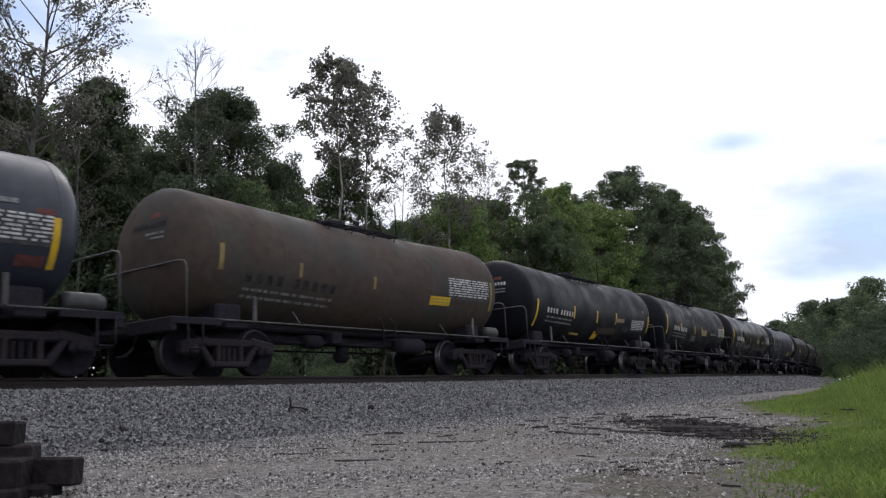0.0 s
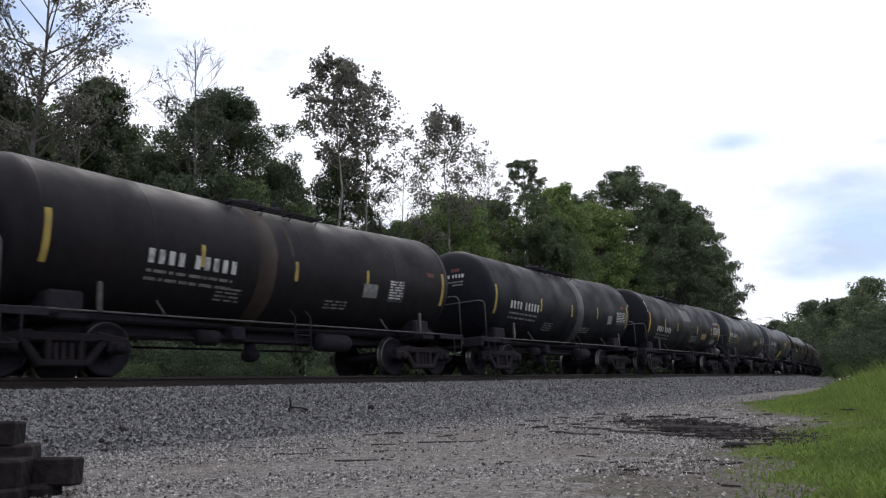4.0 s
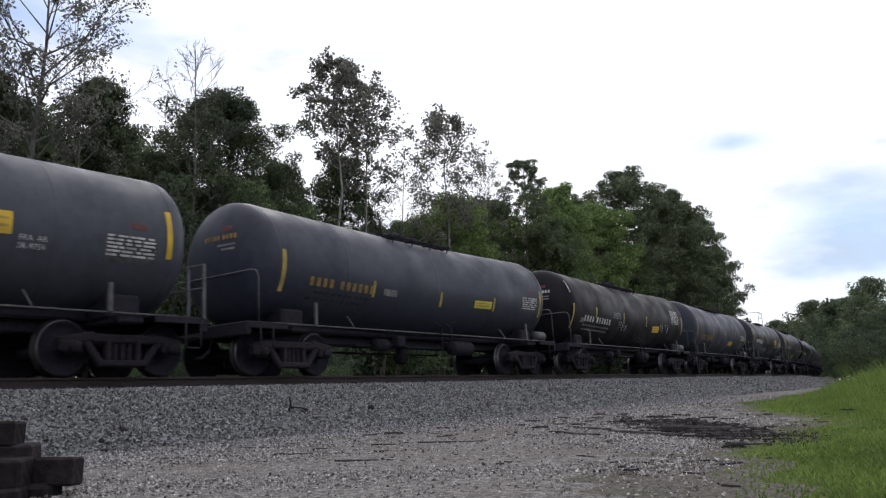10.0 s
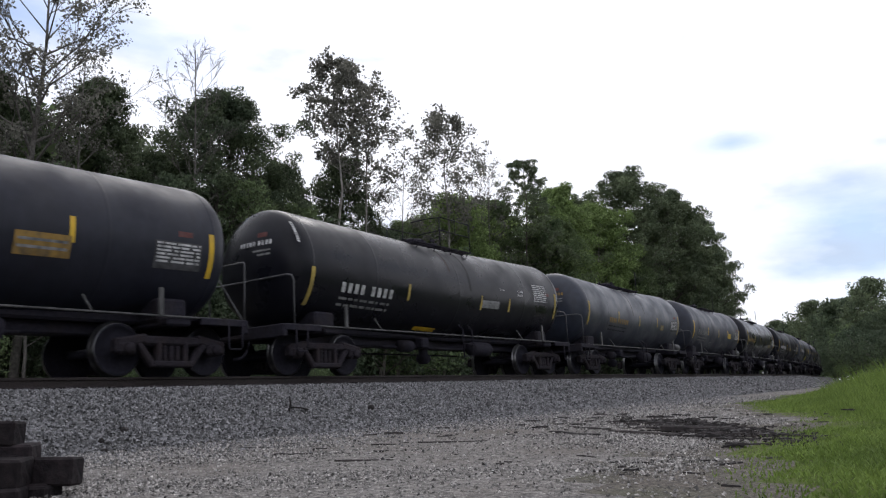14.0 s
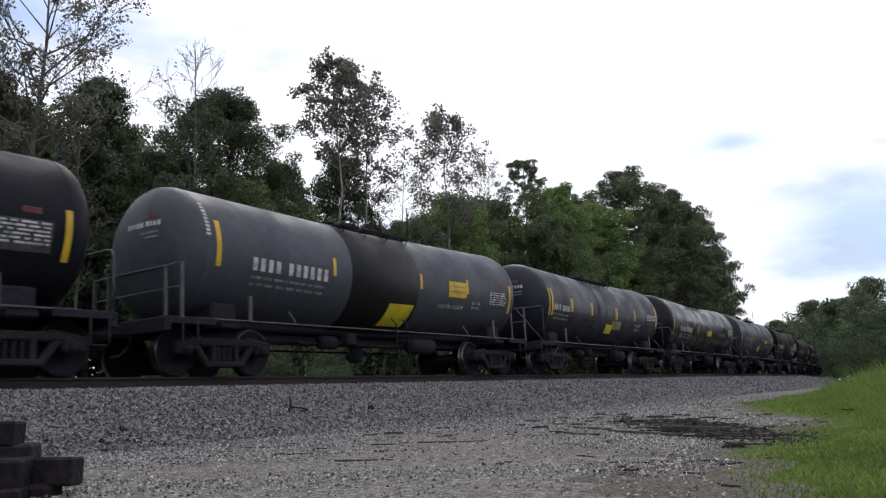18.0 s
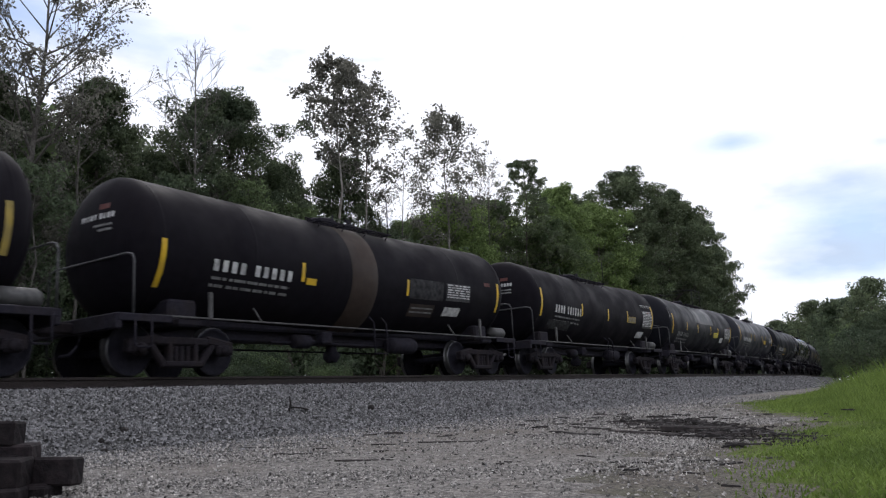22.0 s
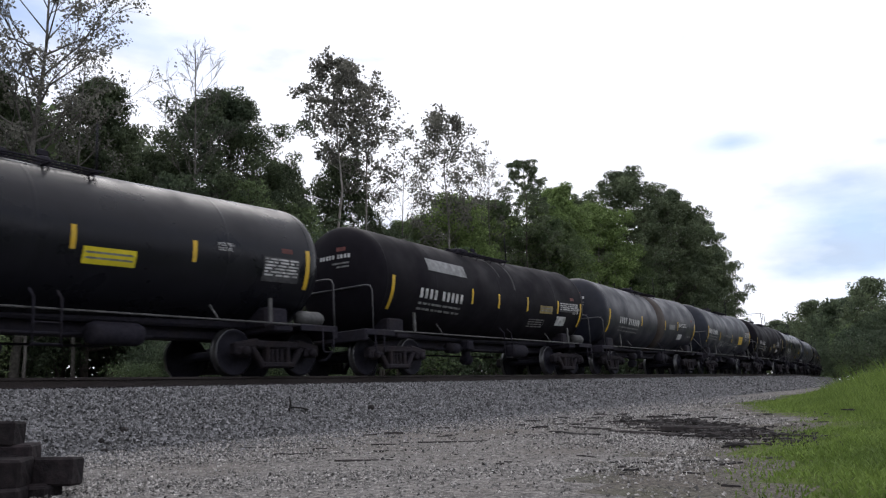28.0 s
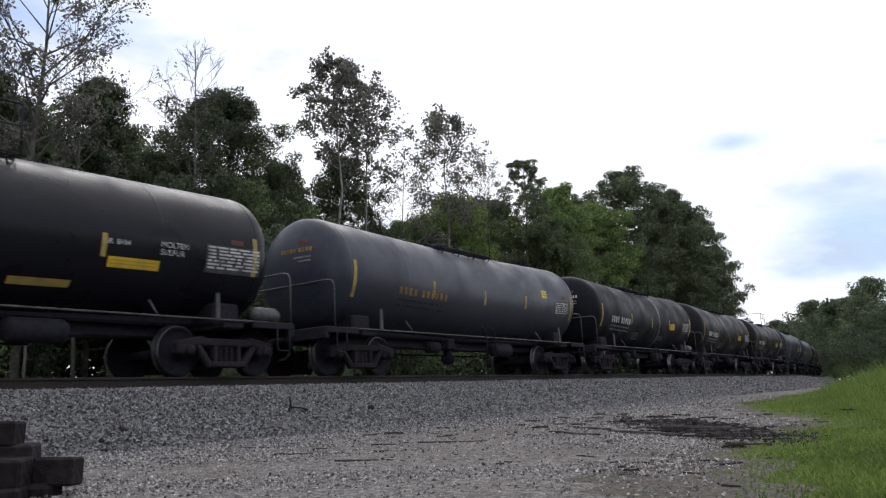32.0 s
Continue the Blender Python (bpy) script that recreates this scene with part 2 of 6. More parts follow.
M_WOODBIT = material("broken_wood", (0.012, 0.010, 0.010), (0.032, 0.026, 0.025), 0.9, scale=20, bump=0.5, stain=(0.052, 0.043, 0.040), stain_scale=5, stain_amount=0.35, per_piece=0.4)
M_CRUMB = material("crumbled_bark", (0.014, 0.011, 0.010), (0.045, 0.037, 0.032), 0.95, scale=20, bump=0.4, island=0.6)
M_BARK = material("bark", (0.055, 0.048, 0.04), (0.13, 0.115, 0.10), 0.95, scale=9, bump=0.8, stain=(0.03, 0.027, 0.023), stain_scale=2)
M_PALEBARK = material("pale_bark", (0.15, 0.14, 0.125), (0.28, 0.265, 0.24), 0.95, scale=9, bump=0.6, stain=(0.07, 0.062, 0.055), stain_scale=1.5)
LEAF = {
    "dark": material("leaf_dark", (0.054, 0.076, 0.048), (0.114, 0.148, 0.085), 0.6, scale=0.5, bump=0, island=0.45, translucent=0.45, spec=0.14),
    "mid": material("leaf_mid", (0.084, 0.120, 0.062), (0.168, 0.220, 0.102), 0.6, scale=0.5, bump=0, island=0.45, translucent=0.45, spec=0.14),
    "bright": material("leaf_bright", (0.132, 0.188, 0.070), (0.215, 0.290, 0.106), 0.6, scale=0.5, bump=0, island=0.45, translucent=0.5, spec=0.14),
    # sky glare around the sparse crowns is put into this paler, greyer colour
    "thin": material("leaf_backlit", (0.125, 0.125, 0.110), (0.215, 0.212, 0.180), 0.7, scale=0.7, bump=0, island=0.4, translucent=0.6, spec=0.3),
    # needle colour darkened for the left pines, which stand in more shade
    "pine": material("shaded_pine_needles", (0.050, 0.069, 0.042), (0.110, 0.138, 0.077), 0.65, scale=0.5, bump=0, island=0.4, translucent=0.3, spec=0.14),
    "needle": material("pine_needles", (0.076, 0.102, 0.062), (0.152, 0.184, 0.104), 0.65, scale=0.5, bump=0, island=0.3, translucent=0.35, spec=0.14),
}


def ground_material():
    """Pale dirt with gravel, going over to dark soil under leaves beyond the track and under the grass."""
    m = material("dirt_and_gravel", (0.078, 0.071, 0.066), (0.240, 0.224, 0.208), 0.95, scale=16, bump=1.0, stain=(0.118, 0.097, 0.081),
                 stain_scale=0.55, stain_amount=0.75, detail=12, dist=0.02, pebbles=42.0)
    return m


M_GROUND = ground_material()
M_EARTH = material("bare_brown_earth", (0.050, 0.042, 0.034), (0.125, 0.108, 0.090), 0.95, scale=18, bump=1.0, stain=(0.055, 0.062, 0.028), stain_scale=1.6, stain_amount=0.5, dist=0.02, pebbles=38.0)
M_SOIL = material("leaf_litter", (0.03, 0.026, 0.018), (0.08, 0.068, 0.045), 0.95, scale=6, bump=0.8, stain=(0.04, 0.06, 0.02), stain_scale=0.6, stain_amount=0.6)


# ---------------------------------------------------------------- mesh building
class Shape:
    """Collects vertices and faces of one part."""

    def __init__(self):
        self.v, self.f, self.m, self.smooth = [], [], [], []

    def add(self, verts, faces, mat=0, smooth=False):
        base = len(self.v)
        self.v.extend(tuple(float(c) for c in p) for p in verts)
        for f in faces:
            self.f.append(tuple(base + i for i in f))
            self.m.append(mat)
            self.smooth.append(smooth)
        return self

    def box(self, c, size, bevel=0.012, turn=None, mat=0):
        hx, hy, hz = (max(d / 2, 1e-4) for d in size)
        e = min(bevel, hx * 0.45, hy * 0.45, hz * 0.45)
        vs, key = [], {}
        for sx in (-1, 1):
            for sy in (-1, 1):
                for sz in (-1, 1):
                    for ax in range(3):
                        p = [sx * (hx - e), sy * (hy - e), sz * (hz - e)]
                        p[ax] = (sx * hx, sy * hy, sz * hz)[ax]
                        key[sx, sy, sz, ax] = len(vs)
                        vs.append(Vector(p))
        fs = []
        for ax in range(3):
            o = [i for i in range(3) if i != ax]
            for s in (-1, 1):
                q = []
                for a, b2 in ((-1, -1), (1, -1), (1, 1), (-1, 1)):
                    k = [0, 0, 0]
                    k[ax], k[o[0]], k[o[1]] = s, a, b2
                    q.append(key[(*k, ax)])
                fs.append(q)
            for a in (-1, 1):
                for b2 in (-1, 1):
                    k1, k2 = [0, 0, 0], [0, 0, 0]
                    k1[o[0]] = k2[o[0]] = a
                    k1[o[1]] = k2[o[1]] = b2
                    k1[ax], k2[ax] = -1, 1
                    fs.append([key[(*k1, o[0])], key[(*k2, o[0])], key[(*k2, o[1])], key[(*k1, o[1])]])
        for sx in (-1, 1):
            for sy in (-1, 1):
                for sz in (-1, 1):
                    fs.append([key[sx, sy, sz, i] for i in range(3)])
        mid = Vector((0, 0, 0))
        good = []
        for f in fs:
            pts = [vs[i] for i in f]
            nrm = (pts[1] - pts[0]).cross(pts[2] - pts[0])
            cen = sum(pts, mid) / len(pts)
            good.append(f if nrm.dot(cen) > 0 else f[::-1])
        r = turn or Matrix.Identity(3)
        return self.add([r @ p + Vector(c) for p in vs], good, mat)

    def tube(self, pts, radii, n=8, mat=0, cap=True, smooth=True):
        pts = [Vector(p) for p in pts]
        if not hasattr(radii, "__len__"):
            radii = [radii] * len(pts)
        rings, faces = [], []
        for i, p in enumerate(pts):
            d = (pts[min(i + 1, len(pts) - 1)] - pts[max(i - 1, 0)]).normalized()
            u = d.cross(Vector((0.31, 0.17, 0.94)) if abs(d.z) < 0.9 else Vector((1, 0, 0))).normalized()
            w = d.cross(u)
            rings.extend(p + (u * math.cos(2 * math.pi * k / n) + w * math.sin(2 * math.pi * k / n)) * radii[i] for k in range(n))
        for i in range(len(pts) - 1):
            for k in range(n):
                a, b2 = i * n + k, i * n + (k + 1) % n
                faces.append((a, b2, b2 + n, a + n))
        if cap:
            faces.append(tuple(range(n))[::-1])
            faces.append(tuple((len(pts) - 1) * n + k for k in range(n)))
        return self.add(rings, faces, mat, smooth)

    def lathe(self, profile, axis="x", centre=(0, 0, 0), n=32, mat=0, smooth=True, mats=None):
        """Turns (along, radius) pairs about an axis through centre."""
        vs, ring = [], []
        for a, r in profile:
            ids = []
            for k in range(n if r > 1e-6 else 1):
                t = 2 * math.pi * k / n
                p = (a, r * math.cos(t), r * math.sin(t))
                if axis == "y":
                    p = (p[1], p[0], -p[2])
                elif axis == "z":
                    p = (p[1], p[2], p[0])
                ids.append(len(vs))
                vs.append((p[0] + centre[0], p[1] + centre[1], p[2] + centre[2]))
            ring.append(ids)
        for i in range(len(ring) - 1):
            a, b2, fs = ring[i], ring[i + 1], []
            for k in range(n):
                k2 = (k + 1) % n
                if len(a) == 1 and len(b2) == 1:
                    continue
                if len(a) == 1:
                    fs.append((a[0], b2[k2], b2[k]))
                elif len(b2) == 1:
                    fs.append((a[k], a[k2], b2[0]))
                else:
                    fs.append((a[k], a[k2], b2[k2], b2[k]))
            base = len(self.v)
            for f in fs:
                self.f.append(tuple(base + j for j in f))
                self.m.append(mats[i] if mats else mat)
                self.smooth.append(smooth)
        self.v.extend(vs)
        return self

    def mesh(self, name, *mats):
        me = bpy.data.meshes.new(name)
        me.from_pydata(self.v, [], self.f)
        me.polygons.foreach_set("material_index", self.m)
        me.polygons.foreach_set("use_smooth", self.smooth)
        for m in mats:
            me.materials.append(m)
        me.update()
        return me


def part(name, shape, mats, parent, label="", m=None):
    """Links a shape, or a finished mesh, as one part under a thing or a part."""
    if isinstance(shape, Shape):
        shape = shape.mesh(name, *(mats if isinstance(mats, (list, tuple)) else [mats]))
    ob = new(name, shape)
    ob.parent = parent
    if m is not None:
        ob.matrix_basis = m
    return tagged(ob, label) if label else ob


def sheet(name, verts, faces, *mats, smooth=False):
    """A large mesh from arrays: verts (n, 3), faces (m, 3 or 4)."""
    verts, faces = np.asarray(verts, np.float32), np.asarray(faces, np.int32)
    me = bpy.data.meshes.new(name)
    k = faces.shape[1]
    me.vertices.add(len(verts))
    me.vertices.foreach_set("co", verts.ravel())
    me.loops.add(faces.size)
    me.loops.foreach_set("vertex_index", faces.ravel())
    me.polygons.add(len(faces))
    me.polygons.foreach_set("loop_start", np.arange(0, faces.size, k, dtype=np.int32))
    me.polygons.foreach_set("use_smooth", np.full(len(faces), smooth))
    for m in mats:
        me.materials.append(m)
    me.update(calc_edges=True)
    return me


# ---------------------------------------------------------------- ground, ballast and track
LATS = (-1500, -16, -13, -8, -5.0, -4.4, -2.1, 2.1, 4.6, 12, 30, 60, 420)
HEIGHTS = (-0.9, -0.9, -0.88, -0.885, -0.90, -0.88, -0.36, -0.36, -0.95, -0.9, -0.2, 0.4, 2.0)


def smooth_step(x, a, b):
    t = np.clip((x - a) / (b - a), 0, 1)
    return t * t * (3 - 2 * t)


def ripple(x, y, seed=0.0):
    """Cheap uneven ground, a few centimetres."""
    return (np.sin(x * 1.7 + seed) * np.cos(y * 1.3 - seed) + np.sin(x * 0.63 - y * 0.9 + 1.3) + 0.6 * np.sin(x * 3.1 + y * 2.3 + seed)) / 2.6


def ground_z(s, lat):
    s, lat = np.asarray(s, float), np.asarray(lat, float)
    z = np.interp(lat, LATS, HEIGHTS)
    bank = np.exp(-((lat + 15.5) / 4.2) ** 2) * smooth_step(s, 12, 34) * (1 - smooth_step(s, 120, 180))
    loose = smooth_step(-lat, 4.4, 6.0) + smooth_step(lat, 5, 8)
    return z + 1.15 * bank + 0.028 * ripple(s, lat) * loose + 0.25 * ripple(s * 0.08, lat * 0.08) * smooth_step(np.abs(lat), 25, 60)


def spaced(*runs):
    return np.concatenate([np.arange(a, b, d) for a, b, d in runs])


def grass_edge(s, lat):
    """Where the grass begins beside the gravel."""
    return np.interp(s, (4, 6, 8, 10, 12.5, 14.5, 16, 22, 30, 45, 70), (-12.1, -11.0, -10.7, -10.6, -10.5, -9.8, -8.7, -7.1, -6.7, -6.2, -6.0)) + 0.4 * ripple(s * 1.3, lat * 1.1)


def make_ground():
    ss = spaced((-1500, -200, 100), (-200, -20, 15), (-20, 60, 0.5), (60, 200, 4), (200, 1300, 60))
    ll = spaced((-1500, -100, 100), (-100, -30, 8), (-30, 14, 0.4), (14, 60, 4), (60, 421, 40))
    S, L = np.meshgrid(ss, ll, indexing="ij")
    P = on_track(S, L, ground_z(S, L)).reshape(-1, 3)
    i, j = np.meshgrid(np.arange(len(ss) - 1), np.arange(len(ll) - 1), indexing="ij")
    a = (i * len(ll) + j).ravel()
    F = np.stack([a, a + len(ll), a + len(ll) + 1, a + 1], 1)
    me = sheet("ground", P, F, M_GROUND, M_SOIL, M_TURF, M_EARTH, smooth=True)
    mid = ((L[:-1, :-1] + L[1:, 1:]) / 2).ravel()
    ms = ((S[:-1, :-1] + S[1:, 1:]) / 2).ravel()
    turf = (mid < grass_edge(ms, mid) - 0.25) & (ms > 4.4)
    mid = mid + 0.9 * ripple(ms * 0.7, mid * 0.6, 4.0)
    soil = (mid > 4.9) | (mid < -17.5) | turf
    kind = np.where(soil & (mid < 0), 2, soil.astype(np.int32))
    near_grass = mid - grass_edge(ms, mid) + 0.5 * ripple(ms * 1.9, mid * 1.7, 3.0)
    kind[(kind == 0) & (near_grass < 0.55) & (ms > 4.4) & (ms < 40)] = 3
    me.polygons.foreach_set("material_index", kind.astype(np.int32))
    tagged(new("ground", me), "pale trampled dirt mixed with gravel, leaf litter under the trees", "ground", kind="structure")


BED_LAT = np.array((-4.75, -4.5, -4.1, -3.3, -2.5, -2.1, -1.7, -1.0, 0, 1.0, 1.8, 2.3, 3.3, 4.8))
BED_Z = np.array((-0.97, -0.88, -0.76, -0.53, -0.30, -0.20, -0.17, -0.19, -0.19, -0.19, -0.19, -0.30, -0.62, -1.0))


def bed_z(lat):
    return np.interp(lat, BED_LAT, BED_Z)


def make_ballast_bed():
    ss = spaced((-300, -20, 10), (-20, 70, 0.5), (70, 400, 6))
    ll = np.concatenate([np.linspace(-4.75, -1.0, 26), BED_LAT[8:]])
    S, L = np.meshgrid(ss, ll, indexing="ij")
    P = on_track(S, L, bed_z(L) + 0.03 * ripple(S * 2, L * 2) - 0.02).reshape(-1, 3)
    i, j = np.meshgrid(np.arange(len(ss) - 1), np.arange(len(ll) - 1), indexing="ij")
    a = (i * len(ll) + j).ravel()
    F = np.stack([a, a + len(ll), a + len(ll) + 1, a + 1], 1)
    bed = new("ballast_bed", sheet("ballast_bed", P, F, M_BED, smooth=True))
    return tagged(bed, "grey crushed-stone embankment under the railway track", "ballast", kind="structure")


OCTA = np.array([(1, 0, 0), (-1, 0, 0), (0, 1, 0), (0, -1, 0), (0, 0, 1), (0, 0, -1)], float)
OCTA_F = np.array([(0, 2, 4), (2, 1, 4), (1, 3, 4), (3, 0, 4), (2, 0, 5), (1, 2, 5), (3, 1, 5), (0, 3, 5)])


def stones(name, centres, size, mat, label, rng, half=False):
    """Angular stones; half ones lie sunk in the dirt."""
    n = len(centres)
    v = OCTA[None] + rng.uniform(-0.38, 0.38, (n, 6, 3))
    v *= (size[:, None] * rng.uniform(0.55, 1.25, (n, 3)))[:, None, :]
    a = rng.uniform(0, 2 * math.pi, n)
    b = rng.uniform(-0.7, 0.7, n)
    ca, sa, cb, sb = np.cos(a), np.sin(a), np.cos(b), np.sin(b)
    x = v[..., 0] * cb[:, None] - v[..., 2] * sb[:, None]
    z = v[..., 0] * sb[:, None] + v[..., 2] * cb[:, None]
    y = v[..., 1]
    v = np.stack([x * ca[:, None] - y * sa[:, None], x * sa[:, None] + y * ca[:, None], z], -1) + centres[:, None, :]
    f = (OCTA_F[:4] if half else OCTA_F)[None] + 6 * np.arange(n)[:, None, None]
    ob = new(name, sheet(name, v.reshape(-1, 3), f.reshape(-1, 3), mat))
    return tagged(ob, label, "gravel", kind="stuff")


def make_stones():
    rng = np.random.default_rng(4)
    runs = []
    for s0, s1, density, size in ((1.5, 9, 1150, 0.023), (9, 18, 800, 0.026), (18, 36, 360, 0.034), (36, 75, 110, 0.050)):
        n = int((s1 - s0) * 3.8 * density)
        s, lat = rng.uniform(s0, s1, n), rng.uniform(-4.9, -1.05, n)
        keep = (lat > -4.45 + 0.35 * ripple(s * 1.5, 0 * s)) | (rng.random(n) < 0.25)
        s, lat = s[keep], lat[keep]
        runs.append(np.concatenate([on_track(s, lat, bed_z(lat) + 0.004), rng.uniform(0.6, 1.35, len(s))[:, None] * size], 1))
    n = 16000
    s, lat = rng.uniform(1.5, 30, n) ** 1.0, -4.3 - rng.exponential(0.55, n)
    runs.append(np.concatenate([on_track(s, lat, np.maximum(bed_z(lat), ground_z(s, lat)) + 0.002), rng.uniform(0.5, 1.2, n)[:, None] * (0.018 + 0.0006 * s[:, None])], 1))
    a = np.concatenate(runs)
    stones("ballast_stones", a[:, :3], a[:, 3], M_STONE, "angular grey crushed stones covering the slope below the rails", rng, True)
    n = 330000
    s, lat = 2.0 + 28 * rng.random(n) ** 1.8, rng.uniform(-13.0, -4.3, n)
    keep = rng.random(n) < 0.12 + 0.88 * smooth_step(ripple(s * 0.8, lat * 0.9, 2.0) + 0.5 * smooth_step(lat, -7, -4.5), -0.25, 0.45)
    keep &= ~((s < 2.2) & (lat < -11)) & ((lat > grass_edge(s, lat) + 0.35 * rng.random(n)) | (s < 4.6))
    s, lat = s[keep], lat[keep]
    size = np.minimum(np.exp(rng.normal(math.log(0.0074), 0.55, len(s))), 0.018) * (1 + np.maximum(s - 7, 0) * 0.05)
    stones("loose_gravel", on_track(s, lat, ground_z(s, lat) + 0.004), size, M_GRAVEL, "small pale gravel strewn over the dirt", rng, True)


RAIL_SECTION = ((-0.07, -0.172), (0.07, -0.172), (0.07, -0.16), (0.012, -0.145), (0.010, -0.05), (0.036, -0.04), (0.036, -0.008), (0.026, 0.0),
                (-0.026, 0.0), (-0.036, -0.008), (-0.036, -0.04), (-0.010, -0.05), (-0.012, -0.145), (-0.07, -0.16))


def make_track():
    base = new("railway_track")
    tagged(base, "single railway track with rusty rails on wooden ties", "railway track", kind="structure")
    ss = spaced((-700, -40, 20), (-40, 160, 1.5), (160, 900, 10))
    for lat, lift in ((-0.755, 0.03), (0.755, -0.03)):
        sh = Shape()
        k = len(RAIL_SECTION)
        rows = [on_track(ss, lat + u, w + lift) for u, w in RAIL_SECTION]
        vs = np.stack(rows, 1).reshape(-1, 3)
        for j in range(k):
            j2 = (j + 1) % k
            fs = [(i * k + j, (i + 1) * k + j, (i + 1) * k + j2, i * k + j2)[::-1] for i in range(len(ss) - 1)]
            if j == 0:
                sh.add(vs, fs, 0)
            else:
                sh.f.extend(fs)
                sh.m.extend([1 if j == 7 else 0] * len(fs))
                sh.smooth.extend([False] * len(fs))
        part("rail", sh, [M_RAIL, M_RAILTOP], base, "rusty steel rail with a polished running face")
    rng = random.Random(8)
    tie = Shape().box((0, 0, -0.26), (0.23, 2.6, 0.18), 0.02).mesh("tie", M_TIE)
    plate = Shape().box((0, 0, -0.166), (0.19, 0.34, 0.02), 0.004).mesh("tie_plate", M_RAIL)
    for i in range(250):
        s = -12 + 0.52 * i
        m = track_pose(s) @ pose(rng.uniform(-0.02, 0.02), rng.uniform(-0.04, 0.04), 0, 0, 0, rng.uniform(-1.2, 1.2))
        part("tie", tie, None, base, m=m)
        if 0 < s < 32:
            part("tie_plate", plate, None, base, m=track_pose(s) @ pose(0, -0.755, 0))


def make_tie_stack():
    """Old crossties dumped in a loose heap: each one a thing."""
    turn = 303.0
    rows = (((2.90, -7.45, -0.42), 0.0, 0.17, 0), ((2.99, -7.52, -0.565), 4.0, 0.16, 0), ((2.86, -7.66, -0.665), 0.0, 0.19, 1), ((3.17, -7.74, -0.675), -3.0, 0.19, 0),
            ((3.06, -7.62, -0.83), 5.0, 0.18, 2), ((3.04, -7.70, -0.84), -6.0, 0.17, 0), ((2.82, -7.72, -0.84), 2.0, 0.18, 1), ((2.60, -7.30, -0.565), -2.0, 0.16, 0),
            ((2.66, -7.28, -0.76), 3.0, 0.2, 0), ((2.75, -7.15, -0.90), 0.0, 0.2, 0))
    for i, ((x, y, z), dr, h, k) in enumerate(rows):
        sh = Shape()
        w = 0.215 + 0.01 * (i % 3)
        sh.box((-1.25, 0, 0), (2.5, w, h), 0.016)
        rng = random.Random(i)
        for _ in range(5):
            sx = rng.uniform(-2.3, -0.1)
            sh.box((sx, rng.uniform(-0.08, 0.08), h / 2), (rng.uniform(0.2, 0.5), 0.018, 0.012), 0.004)
        ob = new("railway_tie", sh.mesh("railway_tie", M_TIE))
        ob.matrix_basis = pose(x, y, z, rng.uniform(-4, 4), rng.uniform(-1.5, 1.5), turn + dr + 8)
        tagged(ob, "old dark creosoted wooden railway tie in a loose heap", "railway tie", "heap of old ties")


def splinter(length, width, seed, curve=0.06):
    """A flat torn shard of wood, pointed at its ends."""
    rng = random.Random(seed)
    n, vs, fs = 6, [], []
    for i in range(n):
        t = i / (n - 1)
        x = length * (t - 0.5)
        w = width * 0.5 * (0.12 + math.sin(math.pi * min(1, max(0.02, t * 0.94 + 0.03))) ** 0.6) * rng.uniform(0.6, 1.15)
        c = rng.uniform(-curve, curve) * length * 0.35
        h = width * 0.45 * rng.uniform(0.5, 1.0) + 0.004
        vs += [(x, c - w, 0.0), (x, c + w, 0.0), (x, c + w * rng.uniform(0.3, 0.9), h), (x, c - w * rng.uniform(0.3, 0.9), h * rng.uniform(0.7, 1.1))]
    for i in range(n - 1):
        a = 4 * i
        fs += [(a + k, a + (k + 1) % 4, a + 4 + (k + 1) % 4, a + 4 + k)[::-1] for k in range(4)]
    fs += [(0, 1, 2, 3), (4 * n - 1, 4 * n - 2, 4 * n - 3, 4 * n - 4)]
    return Shape().add(vs, fs)


